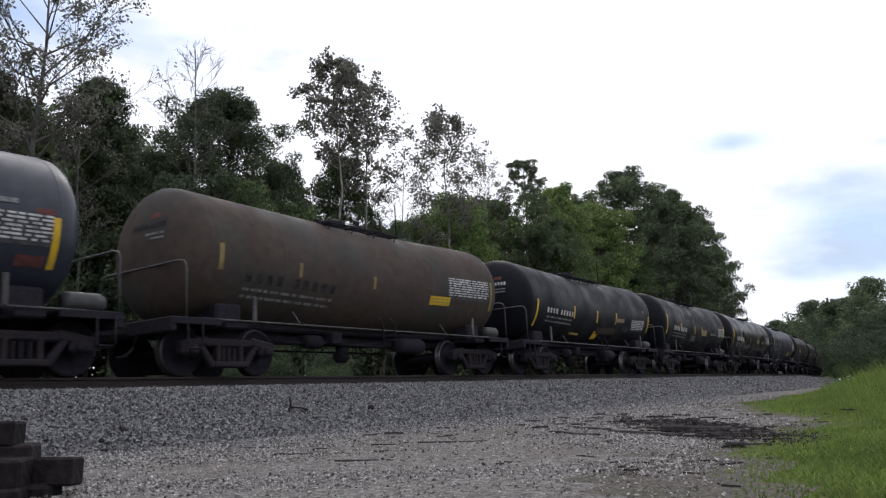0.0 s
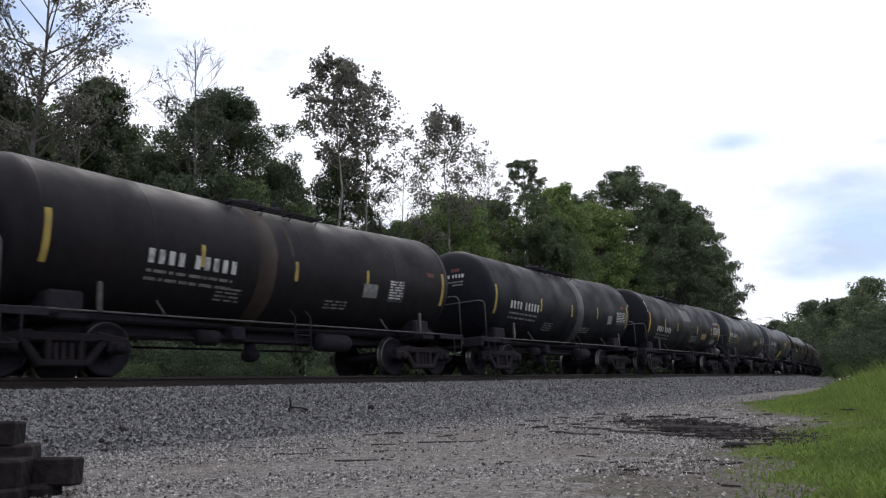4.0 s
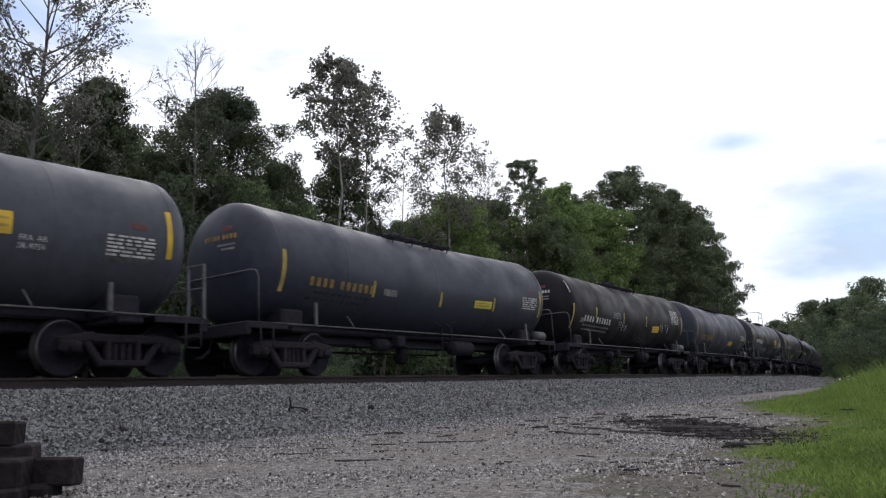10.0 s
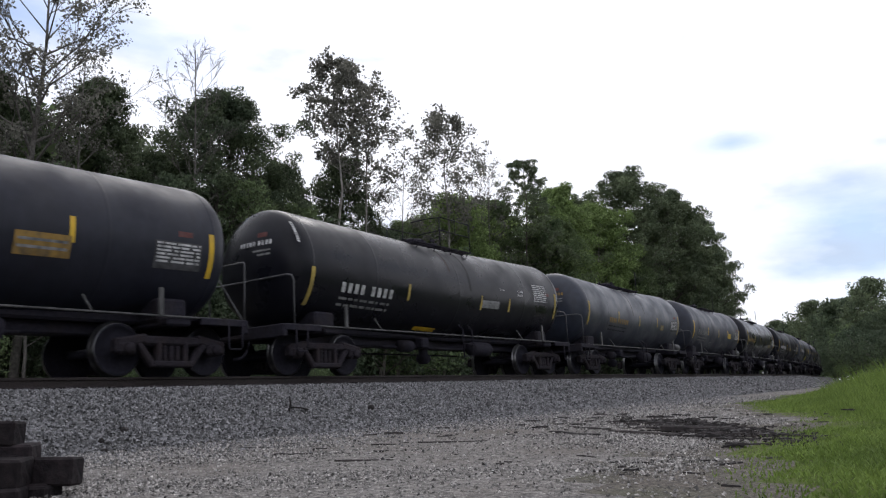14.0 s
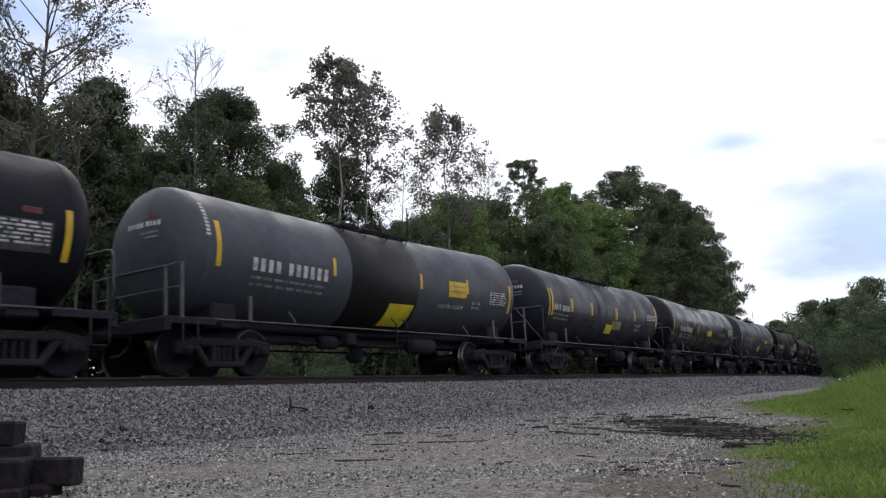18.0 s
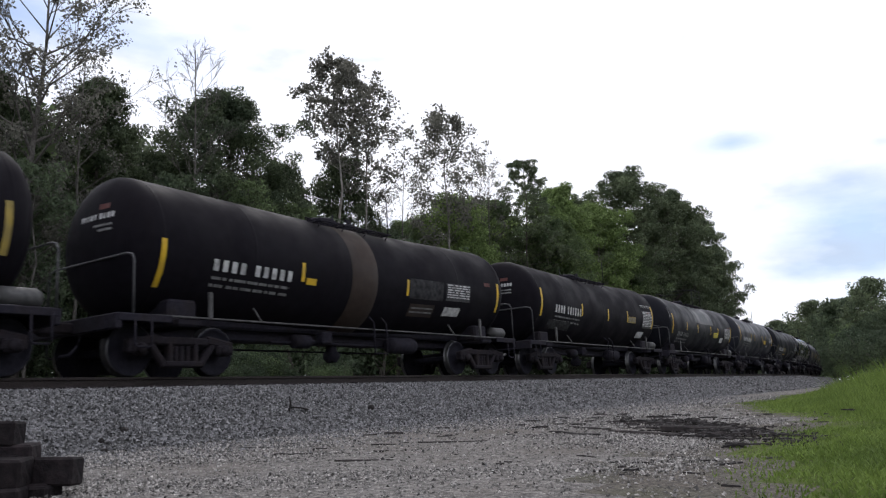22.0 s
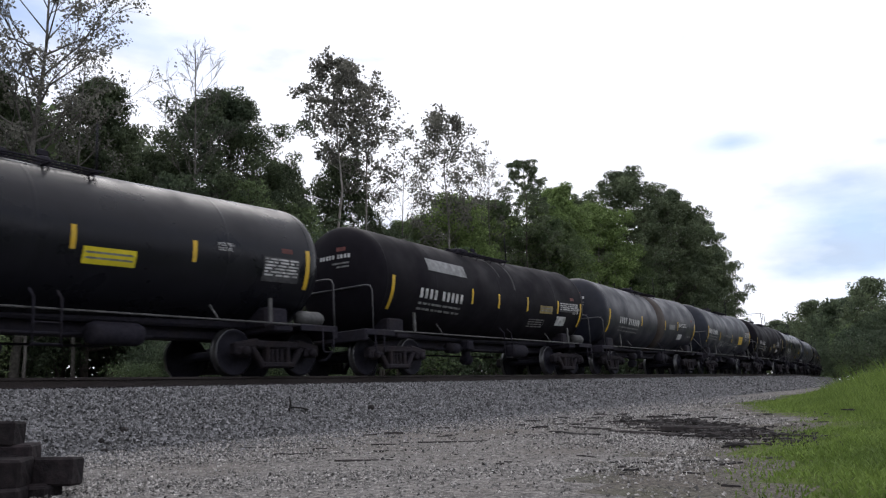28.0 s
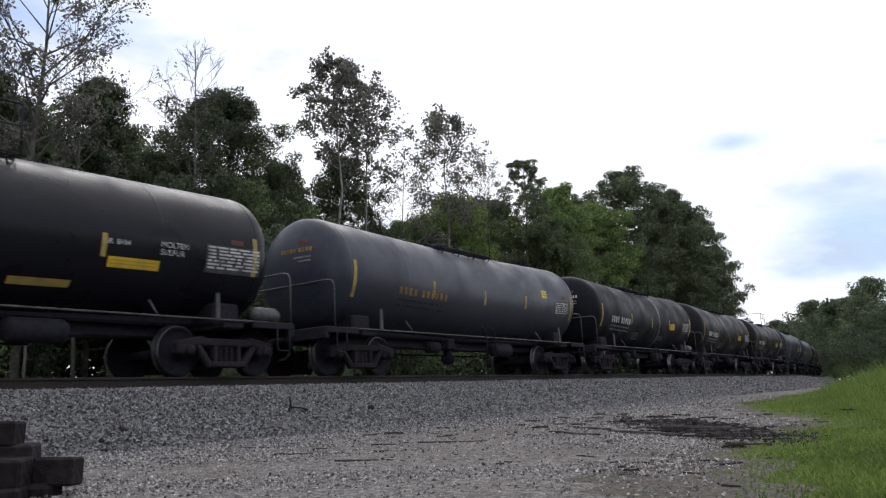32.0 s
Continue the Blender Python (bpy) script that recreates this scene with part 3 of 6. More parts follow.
def make_debris():
    rng = random.Random(12)

    def lay(name, shape, mat, s, lat, turn, label, cat, tilt=0.0, group="broken wood on the gravel", lift=0.0):
        ob = new(name, shape.mesh(name, mat))
        x, y, z = on_track(s, lat, float(ground_z(s, lat)) + lift if lat < -4.6 else float(bed_z(lat)) + lift)
        ob.matrix_basis = pose(x, y, z, 0, tilt, turn)
        return tagged(ob, label, cat, group)

    # the long pieces that stand out
    for s, lat, length, width, turn in ((6.05, -6.8, 0.42, 0.03, -58), (5.75, -8.0, 0.5, 0.035, -50), (7.95, -7.5, 0.85, 0.03, -42), (9.5, -8.3, 1.15, 0.09, -120),
                                        (10.6, -8.0, 1.2, 0.06, -124), (9.9, -9.05, 1.5, 0.10, -122), (10.9, -9.0, 1.1, 0.09, -116), (10.5, -10.3, 1.0, 0.06, -101),
                                        (11.6, -9.3, 1.1, 0.10, -112), (8.6, -10.74, 0.5, 0.04, -95), (12.4, -8.1, 0.9, 0.14, -108), (6.82, -9.76, 0.26, 0.03, -110), (6.3, -10.49, 0.14, 0.03, -60), (6.49, -11.14, 0.36, 0.03, -20),
                                        (5.81, -11.09, 0.16, 0.03, -90), (7.18, -11.3, 0.24, 0.03, -27), (5.2, -11.53, 0.12, 0.025, -90),
                                        (5.7, -6.2, 0.3, 0.03, -66), (5.2, -6.0, 0.3, 0.04, -30), (7.4, -6.9, 0.3, 0.028, -45), (6.6, -5.6, 0.36, 0.03, -52)):
        lay("wood_splinter", splinter(length, width, int(s * 31)), M_WOODBIT, s, lat, turn, "long dark splinter of broken railway tie on gravel", "splinter")
    beam = Shape().box((0, 0, 0.045), (0.95, 0.15, 0.09), 0.02)
    lay("broken_beam", beam, M_WOODBIT, 10.6, -9.55, -66, "dark broken length of timber lying on gravel", "timber", tilt=2)
    # the low heap of bark and rotten chips
    for k in range(120):
        u, w = rng.gauss(0, 1.0), rng.gauss(0, 0.42)
        s, lat = 11.5 - 0.75 * u + 0.9 * w, -9.35 - 0.9 * u + 0.35 * w
        sh = splinter(rng.uniform(0.08, 0.42), rng.uniform(0.03, 0.085), 900 + k, 0.3)
        lay("bark_piece", sh, M_WOODBIT, s, lat, rng.uniform(-100, 60), "dark piece of rotten bark in a low heap", "bark", group="bark heap", tilt=rng.uniform(-12, 12), lift=max(0.0, 0.07 - 0.05 * abs(u)) * rng.random())
    for k in range(400):
        u, w = rng.gauss(0, 1.3), rng.gauss(0, 1.15)
        s, lat = 10.9 - 0.75 * u + 0.8 * w, -9.45 - 0.85 * u + 0.35 * w
        if rng.random() < 0.34:
            s, lat = rng.uniform(5.0, 16), rng.uniform(-11.0, -6.0)
        length = rng.uniform(0.05, 0.30) * (1 if s > 8 else 0.45)
        sh = splinter(length, rng.uniform(0.12, 0.3) * length, 100 + k, 0.2)
        lay("wood_chip", sh, M_WOODBIT, s, lat, rng.uniform(-90, 30), "dark rotten wood chip on the gravel", "wood chip", group="wood chips", lift=rng.uniform(0, 0.07) if abs(u) < 1.2 else 0)
    # crumbled bark round the heap
    g = np.random.default_rng(77)
    n = 560
    u, w = g.normal(0, 1.0, n), g.normal(0, 1.0, n)
    s, lat = 11.2 - 0.85 * u + 1.0 * w, -9.4 - 0.95 * u + 0.35 * w
    stones("crumbled_bark", on_track(s, lat, ground_z(s, lat) + 0.012), g.uniform(0.008, 0.030, n), M_CRUMB, "dark crumbled bark and wood bits on the gravel", g)
    # on the slope: a forked stake and two dark lumps
    st = Shape().tube([(0, 0, -0.03), (0.03, -0.02, 0.10), (0.02, 0, 0.24)], [0.02, 0.017, 0.012], 6).tube([(0.02, 0, 0.06), (0.16, -0.1, 0.05), (0.3, -0.16, 0.02)], [0.016, 0.014, 0.01], 6)
    lay("forked_stick", st, M_WOODBIT, 9.2, -3.45, 0, "dark forked stick standing in the ballast slope", "stick")
    for s, lat, r in ((11.05, -3.6, 0.09), (6.0, -3.9, 0.07), (5.5, -4.2, 0.06), (5.35, -4.5, 0.05)):
        lump = Shape().lathe([(-r, 0), (-0.7 * r, 0.6 * r), (0, r * 0.55), (0.6 * r, 0.4 * r), (r, 0)], "x", (0, 0, r * 0.35), 7, smooth=False)
        lay("wood_lump", lump, M_WOODBIT, s, lat, rng.uniform(0, 180), "dark lump of broken tie on the ballast", "wood lump")


def make_grass():
    """Tall bright grass on the bank, thinning out towards the gravel."""
    rng = np.random.default_rng(9)

    def blades(name, s, lat, h, label):
        n = len(s)
        base = on_track(s, lat, ground_z(s, lat) - 0.01)
        a = rng.uniform(0, 2 * math.pi, n)
        lean = rng.uniform(0.15, 1.1, n) * h
        b = rng.uniform(0, 2 * math.pi, n)
        w = rng.uniform(0.005, 0.010, n) * (1 + 0.5 * h) * (1 + np.maximum(s - 9, 0) * 0.045)
        side = np.stack([np.cos(a) * w, np.sin(a) * w, 0 * a], 1)
        mid = base + np.stack([np.cos(b) * lean * 0.3, np.sin(b) * lean * 0.3, h * 0.6], 1)
        top = base + np.stack([np.cos(b) * lean, np.sin(b) * lean, h], 1)
        v = np.stack([base - side, base + side, mid + side * 0.7, mid - side * 0.7, top], 1).reshape(-1, 3)
        o = 5 * np.arange(n)[:, None]
        near, far_ = o[s < 12], o[s >= 12]
        f = np.concatenate([np.array([[0, 1, 2]]) + near, np.array([[0, 2, 3]]) + near, np.array([[3, 2, 4]]) + near, np.array([[0, 1, 4]]) + far_])
        tagged(new(name, sheet(name, v, f, M_GRASS)), label, "grass", kind="stuff")

    n = 620000
    s = 3.0 + 67 * rng.random(n) ** 2.5
    lat = -6.0 - 13.0 * rng.random(n) ** 1.25
    edge = grass_edge(s, lat)
    depth = edge - lat
    keep = (depth > 0) & (rng.random(n) < 0.12 + 0.88 * smooth_step(depth, 0.1, 1.1)) & (rng.random(n) < smooth_step(lat, -18.8, -16.0)) & (s > 4.6 + 0.8 * ripple(lat * 1.4, s) + 0.5 * np.maximum(-12.6 - lat, 0))
    s, lat, depth = s[keep], lat[keep], depth[keep]
    h = (0.042 + 0.15 * smooth_step(depth, 0.3, 2.8) + 0.42 * smooth_step(s, 16, 34) * smooth_step(depth, 0.8, 3.0)) * rng.uniform(0.55, 1.25, len(s)) * np.where((s > 13) & (rng.random(len(s)) < 0.05), 1.7, 1.0)
    blades("grass_bank", s, lat, h, "bright green uncut grass on the bank beside the gravel")
    n = 45000
    s, lat = rng.uniform(-5, 60, n), rng.uniform(5.0, 10.0, n)
    keep = (s > 13.5) & (ripple(s * 0.7, lat) > 0.1) & ((abs(s - 19) < 5) | (rng.random(n) < 0.15))
    s, lat = s[keep], lat[keep]
    blades("trackside_weeds", s, lat, rng.uniform(0.2, 0.9, len(s)), "rough weeds along the far side of the track")


make_ground()
make_ballast_bed()
make_stones()
make_grass()
make_tie_stack()
make_debris()


# ---------------------------------------------------------------- trees
def leaf_mesh(name, centres, size, mat, rng, slim=0.6, facing=None, plain=False):
    """Leaves as folded kites, or as plain triangles far off; facing turns them roughly outwards from their clump."""
    n = len(centres)
    nor = rng.normal(0, 1, (n, 3)) if facing is None else facing + rng.normal(0, 0.55, (n, 3))
    nor /= np.linalg.norm(nor, axis=1)[:, None] + 1e-9
    d = rng.normal(0, 1, (n, 3))
    d -= nor * np.sum(d * nor, 1)[:, None]
    d /= np.linalg.norm(d, axis=1)[:, None] + 1e-9
    q = np.cross(nor, d)
    d = d * size[:, None]
    q = q * (size * slim * 0.5)[:, None]
    if plain:
        v = np.stack([centres - d * 0.5 - q, centres - d * 0.3 + q, centres + d * 0.6], 1).reshape(-1, 3)
        return sheet(name, v, np.arange(3 * n).reshape(-1, 3), mat)
    fold = nor * (0.2 * size[:, None])
    v = np.stack([centres, centres + d * 0.5 + q + fold, centres + d, centres + d * 0.5 - q + fold], 1).reshape(-1, 3)
    o = 4 * np.arange(n)[:, None]
    f = np.concatenate([np.array([[0, 1, 2]]) + o, np.array([[0, 2, 3]]) + o])
    return sheet(name, v, f, mat)


def tree(name, seed, height, bare, spread, leaves, leaf_size, leaf, bark, label, limbs=22, shape="dome", trunk=0.22, clump=0.8, lean=0.0, rise=0.55, far=False):
    """A tapered trunk with limbs and twigs, and a crown of single leaves gathered round the twig ends."""
    rng = np.random.default_rng(seed)
    sh = Shape()
    fine = leaf == "thin"
    top = np.array((lean * height, 0.0, height * 0.97))
    bend = rng.uniform(-0.25, 0.25, (6, 2)) * np.array([[0.0], [0.3], [0.7], [1.0], [1.0], [0.5]])
    axis = [np.array((top[0] * t + b[0], b[1], top[2] * t)) for t, b in zip(np.linspace(0, 1, 6), bend)]
    sh.tube(axis, [trunk * (1 - 0.93 * t) + 0.012 for t in np.linspace(0, 1, 6)], 8 if not far else 6)
    flare = trunk * 1.45
    sh.tube([(0, 0, -0.3), (0, 0, 0.05), axis[0] + np.array((0, 0, 0.6))], [flare, flare * 0.9, trunk], 8)
    tips, ways = [axis[-1]], [np.array((0, 0, 1.0))]
    for i in range(limbs):
        t = bare + (1 - bare) * ((i + rng.uniform(0, 1)) / limbs) ** 0.9
        t = min(t, 0.97)
        k = t * 5
        j = min(int(k), 4)
        start = axis[j] + (axis[j + 1] - axis[j]) * (k - j)
        u = (t - bare) / (1 - bare)
        if shape == "dome":
            reach = spread * (0.55 + 0.45 * math.sin(math.pi * min(1, u * 0.9 + 0.12))) * (1.0 if u < 0.75 else (1 - u) * 2.4 + 0.4)
        elif shape == "egg":
            reach = spread * (0.3 + 0.7 * math.sin(math.pi * min(1, u * 0.8 + 0.2)))
        elif shape == "cone":
            reach = spread * (1.05 - 0.85 * u)
        elif shape == "column":
            reach = spread * (0.65 + 0.35 * math.sin(math.pi * u))
        else:
            reach = spread * (0.35 + 0.65 * u) * (1 if u < 0.8 else 0.75)
        reach *= rng.uniform(0.7, 1.15)
        az = i * 2.4 + rng.uniform(-0.5, 0.5)
        el = rise * rng.uniform(0.6, 1.25)
        if fine:
            reach = min(reach, max(0.4, (height - start[2]) / max(0.2, math.sin(el)) + 0.3))
        out = np.array((math.cos(az) * math.cos(el), math.sin(az) * math.cos(el), math.sin(el)))
        pts = [start, start + out * reach * 0.5 + rng.normal(0, 0.04, 3) * reach, start + out * reach + np.array((0, 0, rng.uniform(0.0, 0.2) * reach))]
        r0 = max(0.016, trunk * (1 - 0.9 * t) * (0.75 if shape == "vase" else 0.5))
        sh.tube(pts, [r0, r0 * 0.6, r0 * 0.22], 5 if fine else 4, cap=False)
        tips.append(pts[2])
        ways.append(out)
        for w in range(5 if fine else 4):
            f = rng.uniform(0.3, 1.0)
            p0 = pts[0] + (pts[1] - pts[0]) * f * 2 if f < 0.5 else pts[1] + (pts[2] - pts[1]) * (f * 2 - 1)
            if fine:
                d = out * 0.9 + rng.normal(0, 0.38, 3) + np.array((0, 0, 0.3))
            else:
                d = out * 0.6 + rng.normal(0, 0.6, 3) + np.array((0, 0, 0.25))
            d /= np.linalg.norm(d)
            p1 = p0 + d * reach * rng.uniform(0.25, 0.5)
            if not far:
                mid = (p0 + p1) / 2 + rng.normal(0, 0.025, 3) * reach
                sh.tube([p0, mid, p1], [max(0.012, r0 * 0.4), max(0.010, r0 * 0.28), max(0.007, r0 * 0.12)], 3, cap=False)
            tips.append(p1)
            ways.append(d)
            if fine:
                for _ in range(3):
                    e = d + rng.normal(0, 0.4, 3)
                    q0 = p0 + (p1 - p0) * rng.uniform(0.35, 1.0)
                    p2 = q0 + e / np.linalg.norm(e) * reach * rng.uniform(0.12, 0.26)
                    sh.tube([q0, p2], [max(0.008, r0 * 0.16), 0.005], 3, cap=False)
                    tips.append(p2)
                    ways.append(e)
    base = new(name)
    part("trunk", sh, bark, base)
    if leaves:
        tips = np.array(tips)
        own = rng.gamma(1.6, 0.6, len(tips)) + 0.06 if fine else rng.uniform(0.4, 1.5, len(tips))
        pick = rng.choice(len(tips), leaves, p=own / own.sum())
        ball = rng.normal(0, 1, (leaves, 3))
        ball[:, 2] += 0.35
        ball /= np.linalg.norm(ball, axis=1)[:, None]
        depth = (rng.random(leaves) ** (0.6 if fine else 0.3))[:, None] * clump
        centres = tips[pick] + ball * depth * (0.6 + 0.5 * np.minimum(own[pick], 1.5))[:, None] * np.array((1, 1, 0.72))
        centres[:, 2] = np.maximum(centres[:, 2], 0.2)
        size = leaf_size * rng.uniform(0.6, 1.35, leaves)
        part("crown", leaf_mesh("crown", centres, size, LEAF[leaf], rng, 0.5 if leaf in ("needle", "pine") else 0.72, None if fine else ball, not fine), None, base)
    return tagged(base, label, "tree")


def stand(ob, x, y, turn=0.0, sink=0.05):
    """Puts a tree on the ground at x, y."""
    s, lat = x, y
    for _ in range(6):
        px, py, _z = on_track(s, lat)
        s, lat = s + (x - px), lat + (y - py)
    ob.matrix_basis = pose(x, y, float(grade(s)) + float(ground_z(s, lat)) - sink, 0, 0, turn)
    return ob


def again(ob, x, y, turn, size=1.0):
    c = copy_thing(ob, Matrix.Identity(4))
    stand(c, x, y, turn)
    c.scale = (size, size, size)
    return c


def make_trees():
    tulip = "tall thin broadleaf tree with sparse foliage"
    stand(tree("tree", 11, 21.5, 0.20, 5.4, 10000, 0.17, "thin", M_GREYBARK, "tall sparse broadleaf tree with rising limbs", 46, "vase", 0.21, 0.42, 0.012, 0.68), 17.95, 23.0, 20)
    stand(tree("tree", 21, 16.6, 0.36, 3.6, 1800, 0.13, "thin", M_GREYBARK, "thin half-bare young tree with few leaves", 22, "vase", 0.09, 0.4, 0.05, 0.8), 20.2, 22.0, 200)
    stand(tree("dead_tree", 12, 18.9, 0.50, 2.7, 0, 0.1, "thin", M_GREYBARK, "dead leafless tree with a pale trunk and fine twigs", 36, "egg", 0.10, 0.5, 0.0, 0.85), 25.4, 21.2, 0)
    stand(tree("tree", 13, 22.8, 0.65, 2.35, 5400, 0.24, "thin", M_PALEBARK, tulip, 44, "egg", 0.13, 0.36, 0.0, 0.62), 38.4, 23.0, 40)
    stand(tree("tree", 14, 22.2, 0.58, 2.3, 3000, 0.24, "thin", M_PALEBARK, tulip, 38, "egg", 0.11, 0.34, 0.012, 0.66), 41.5, 23.4, 0)
    stand(tree("tree", 15, 22.2, 0.52, 3.1, 4600, 0.24, "thin", M_PALEBARK, tulip, 50, "egg", 0.12, 0.42, 0.0, 0.6), 50.9, 23.0, 10)
    stand(tree("tree", 16, 19.6, 0.40, 2.4, 1900, 0.14, "thin", M_GREYBARK, "slender half-bare tree with a few leaves", 24, "egg", 0.09, 0.5, 0.01, 0.75), 57.3, 23.0, 30)
    stand(tree("tree", 28, 16.5, 0.30, 3.2, 3200, 0.14, "thin", M_GREYBARK, "slender half-bare tree with a few leaves", 26, "egg", 0.09, 0.6, 0.02, 0.6), 45.4, 23.0, 30)
    sapling = "slender young tree with green leaves"
    stand(tree("tree", 81, 11.2, 0.22, 2.0, 4200, 0.17, "mid", M_GREYBARK, sapling, 32, "egg", 0.08, 0.5, 0.0, 0.6), 33.6, 21.5, 0)
    stand(tree("tree", 82, 12.0, 0.22, 2.1, 3800, 0.16, "mid", M_GREYBARK, sapling, 30, "egg", 0.08, 0.45, 0.0, 0.6), 29.3, 21.4, 60)
    stand(tree("tree", 83, 11.0, 0.22, 2.4, 6000, 0.15, "dark", M_GREYBARK, sapling, 30, "egg", 0.07, 0.45, 0.0, 0.6), 24.0, 20.6, 120)
    stand(tree("tree", 84, 10.0, 0.22, 2.2, 5000, 0.15, "dark", M_GREYBARK, sapling, 28, "egg", 0.07, 0.45, 0.0, 0.6), 17.0, 20.2, 10)
    # pines
    pine = "dark green pine with a tufted crown"
    p1 = stand(tree("pine_tree", 31, 21.3, 0.45, 4.3, 15000, 0.20, "needle", M_BARK, "slender young pine with tufts at its branch ends", 52, "cone", 0.12, 0.30, 0.0, 0.45), 63.2, 23.0, 0)
    p2 = stand(tree("pine_tree", 32, 25.4, 0.16, 5.3, 62000, 0.27, "needle", M_BARK, pine, 100, "dome", 0.24, 0.74, 0.0, 0.35), 88.5, 24.0, 0)
    p3 = stand(tree("pine_tree", 33, 23.0, 0.12, 5.3, 62000, 0.27, "needle", M_BARK, pine, 100, "dome", 0.24, 0.74, 0.0, 0.3), 108.0, 22.5, 60)
    again(p2, 96.5, 21.5, 100, 0.95)
    again(p3, 101.5, 23.5, 220, 1.05)
    again(p3, 116.0, 24.5, 300, 0.86)
    again(p2, 124.0, 26.0, 40, 0.80)
    again(p3, 130.5, 27.5, 150, 0.62)
    again(p1, 137.0, 28.6, 150, 0.66)
    again(p2, 83.0, 27.5, 290, 0.84)
    # dense broadleaf trees behind the thin ones
    oak = "dense dark green broadleaf tree with a rounded crown"
    # o1, o2 and o4 carry their shade in the needle colour
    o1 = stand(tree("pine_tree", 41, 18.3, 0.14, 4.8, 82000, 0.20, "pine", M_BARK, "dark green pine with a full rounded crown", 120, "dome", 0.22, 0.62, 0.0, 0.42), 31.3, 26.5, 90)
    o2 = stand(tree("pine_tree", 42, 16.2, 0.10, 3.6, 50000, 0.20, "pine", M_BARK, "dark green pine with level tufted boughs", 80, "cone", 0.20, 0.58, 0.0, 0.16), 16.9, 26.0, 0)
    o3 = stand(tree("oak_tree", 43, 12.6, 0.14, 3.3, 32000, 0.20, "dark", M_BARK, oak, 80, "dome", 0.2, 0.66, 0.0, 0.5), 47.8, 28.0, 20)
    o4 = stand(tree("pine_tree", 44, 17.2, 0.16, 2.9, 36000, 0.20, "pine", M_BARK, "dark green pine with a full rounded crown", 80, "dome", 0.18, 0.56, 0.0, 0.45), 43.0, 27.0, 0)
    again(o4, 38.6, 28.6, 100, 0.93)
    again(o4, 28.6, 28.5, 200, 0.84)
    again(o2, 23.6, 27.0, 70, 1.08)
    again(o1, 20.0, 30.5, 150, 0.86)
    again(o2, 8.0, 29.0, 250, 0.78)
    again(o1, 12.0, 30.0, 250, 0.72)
    again(o3, 36.9, 25.5, 90, 0.86)
    again(o3, 27.2, 27.5, 160, 0.94)
    again(o3, 29.8, 30.5, 200, 0.9)
    # brighter green trees
    bright = "fresh bright green broadleaf tree with light foliage"
    b1 = stand(tree("tree", 51, 15.8, 0.12, 3.4, 38000, 0.20, "bright", M_PALEBARK, bright, 80, "dome", 0.15, 0.7, 0.0, 0.55), 54.0, 25.0, 0)
    b2 = stand(tree("tree", 52, 20.0, 0.12, 4.2, 50000, 0.21, "bright", M_PALEBARK, bright, 90, "dome", 0.17, 0.75, 0.0, 0.55), 72.0, 24.5, 0)
    b3 = stand(tree("tree", 53, 17.2, 0.12, 4.0, 46000, 0.21, "mid", M_PALEBARK, "mid-green broadleaf tree with a full crown", 84, "dome", 0.16, 0.72, 0.0, 0.55), 63.0, 26.5, 0)
    again(b1, 59.0, 27.0, 100, 1.05)
    again(b2, 79.5, 23.5, 140, 0.97)
    again(b3, 68.0, 22.8, 60, 0.92)
    again(b3, 52.5, 28.5, 200, 0.8)
    again(b1, 46.5, 25.0, 280, 0.5)
    again(b3, 85.0, 22.0, 30, 0.8)
    # the woods further back and round the bend, then unseen trees behind the camera
    f1 = stand(tree("oak_tree", 71, 17.0, 0.02, 5.6, 5500, 0.66, "dark", M_BARK, oak, 40, "dome", 0.24, 1.6, 0.0, 0.45, True), -8.0, 31.0, 0)
    f2 = stand(tree("oak_tree", 72, 15.0, 0.02, 5.4, 5500, 0.66, "mid", M_BARK, "mid-green broadleaf tree with a full crown", 40, "dome", 0.24, 1.6, 0.0, 0.45, True), -20.0, 29.0, 0)
    f3 = stand(tree("pine_tree", 73, 20.0, 0.04, 5.4, 6000, 0.68, "needle", M_BARK, pine, 40, "dome", 0.24, 1.6, 0.0, 0.35, True), -32.0, 31.0, 0)
    far = (f1, f2, f3)
    row = [(-40 + 9.0 * i, 49 + 3 * math.sin(i * 1.3)) for i in range(12)] + [(-45 + 9.5 * i, 34 + 2.5 * math.sin(i * 1.7)) for i in range(20)] + [(150 + 14 * i, 44 + 9 * i) for i in range(5)]
    for i, (x, y) in enumerate(row):
        again(far[i % 3], x, y, i * 77, (0.85 + 0.05 * (i % 4)) * (0.55 if 48 < x < 68 else 1.0))
    # unseen trees, added to cut the light and sky reflections on the tanks
    for i in range(19):
        x = -62 + 7.2 * i
        again(far[i % 3], 1.3 * x, -64 - 6 * math.sin(i * 2.3), i * 51, 0.9)
    for i in range(5):
        again(far[i % 3], -52 - 4 * math.sin(i * 2.0), -24 + 10.0 * i, i * 31, 1.0) if i not in (2, 3) else None
    # trees on the outer side of the bend
    g1 = stand(tree("oak_tree", 74, 15.0, 0.02, 5.2, 30000, 0.27, "mid", M_BARK, "mid-green broadleaf tree with a full crown", 70, "dome", 0.22, 0.95, 0.0, 0.45, True), 104, -5.5, 0)
    g2 = stand(tree("oak_tree", 75, 14.0, 0.02, 5.0, 30000, 0.27, "dark", M_BARK, oak, 70, "dome", 0.22, 0.95, 0.0, 0.45, True), 99, -9.5, 0)
    g1.scale, g2.scale = (0.7, 0.7, 0.7), (0.8, 0.8, 0.8)
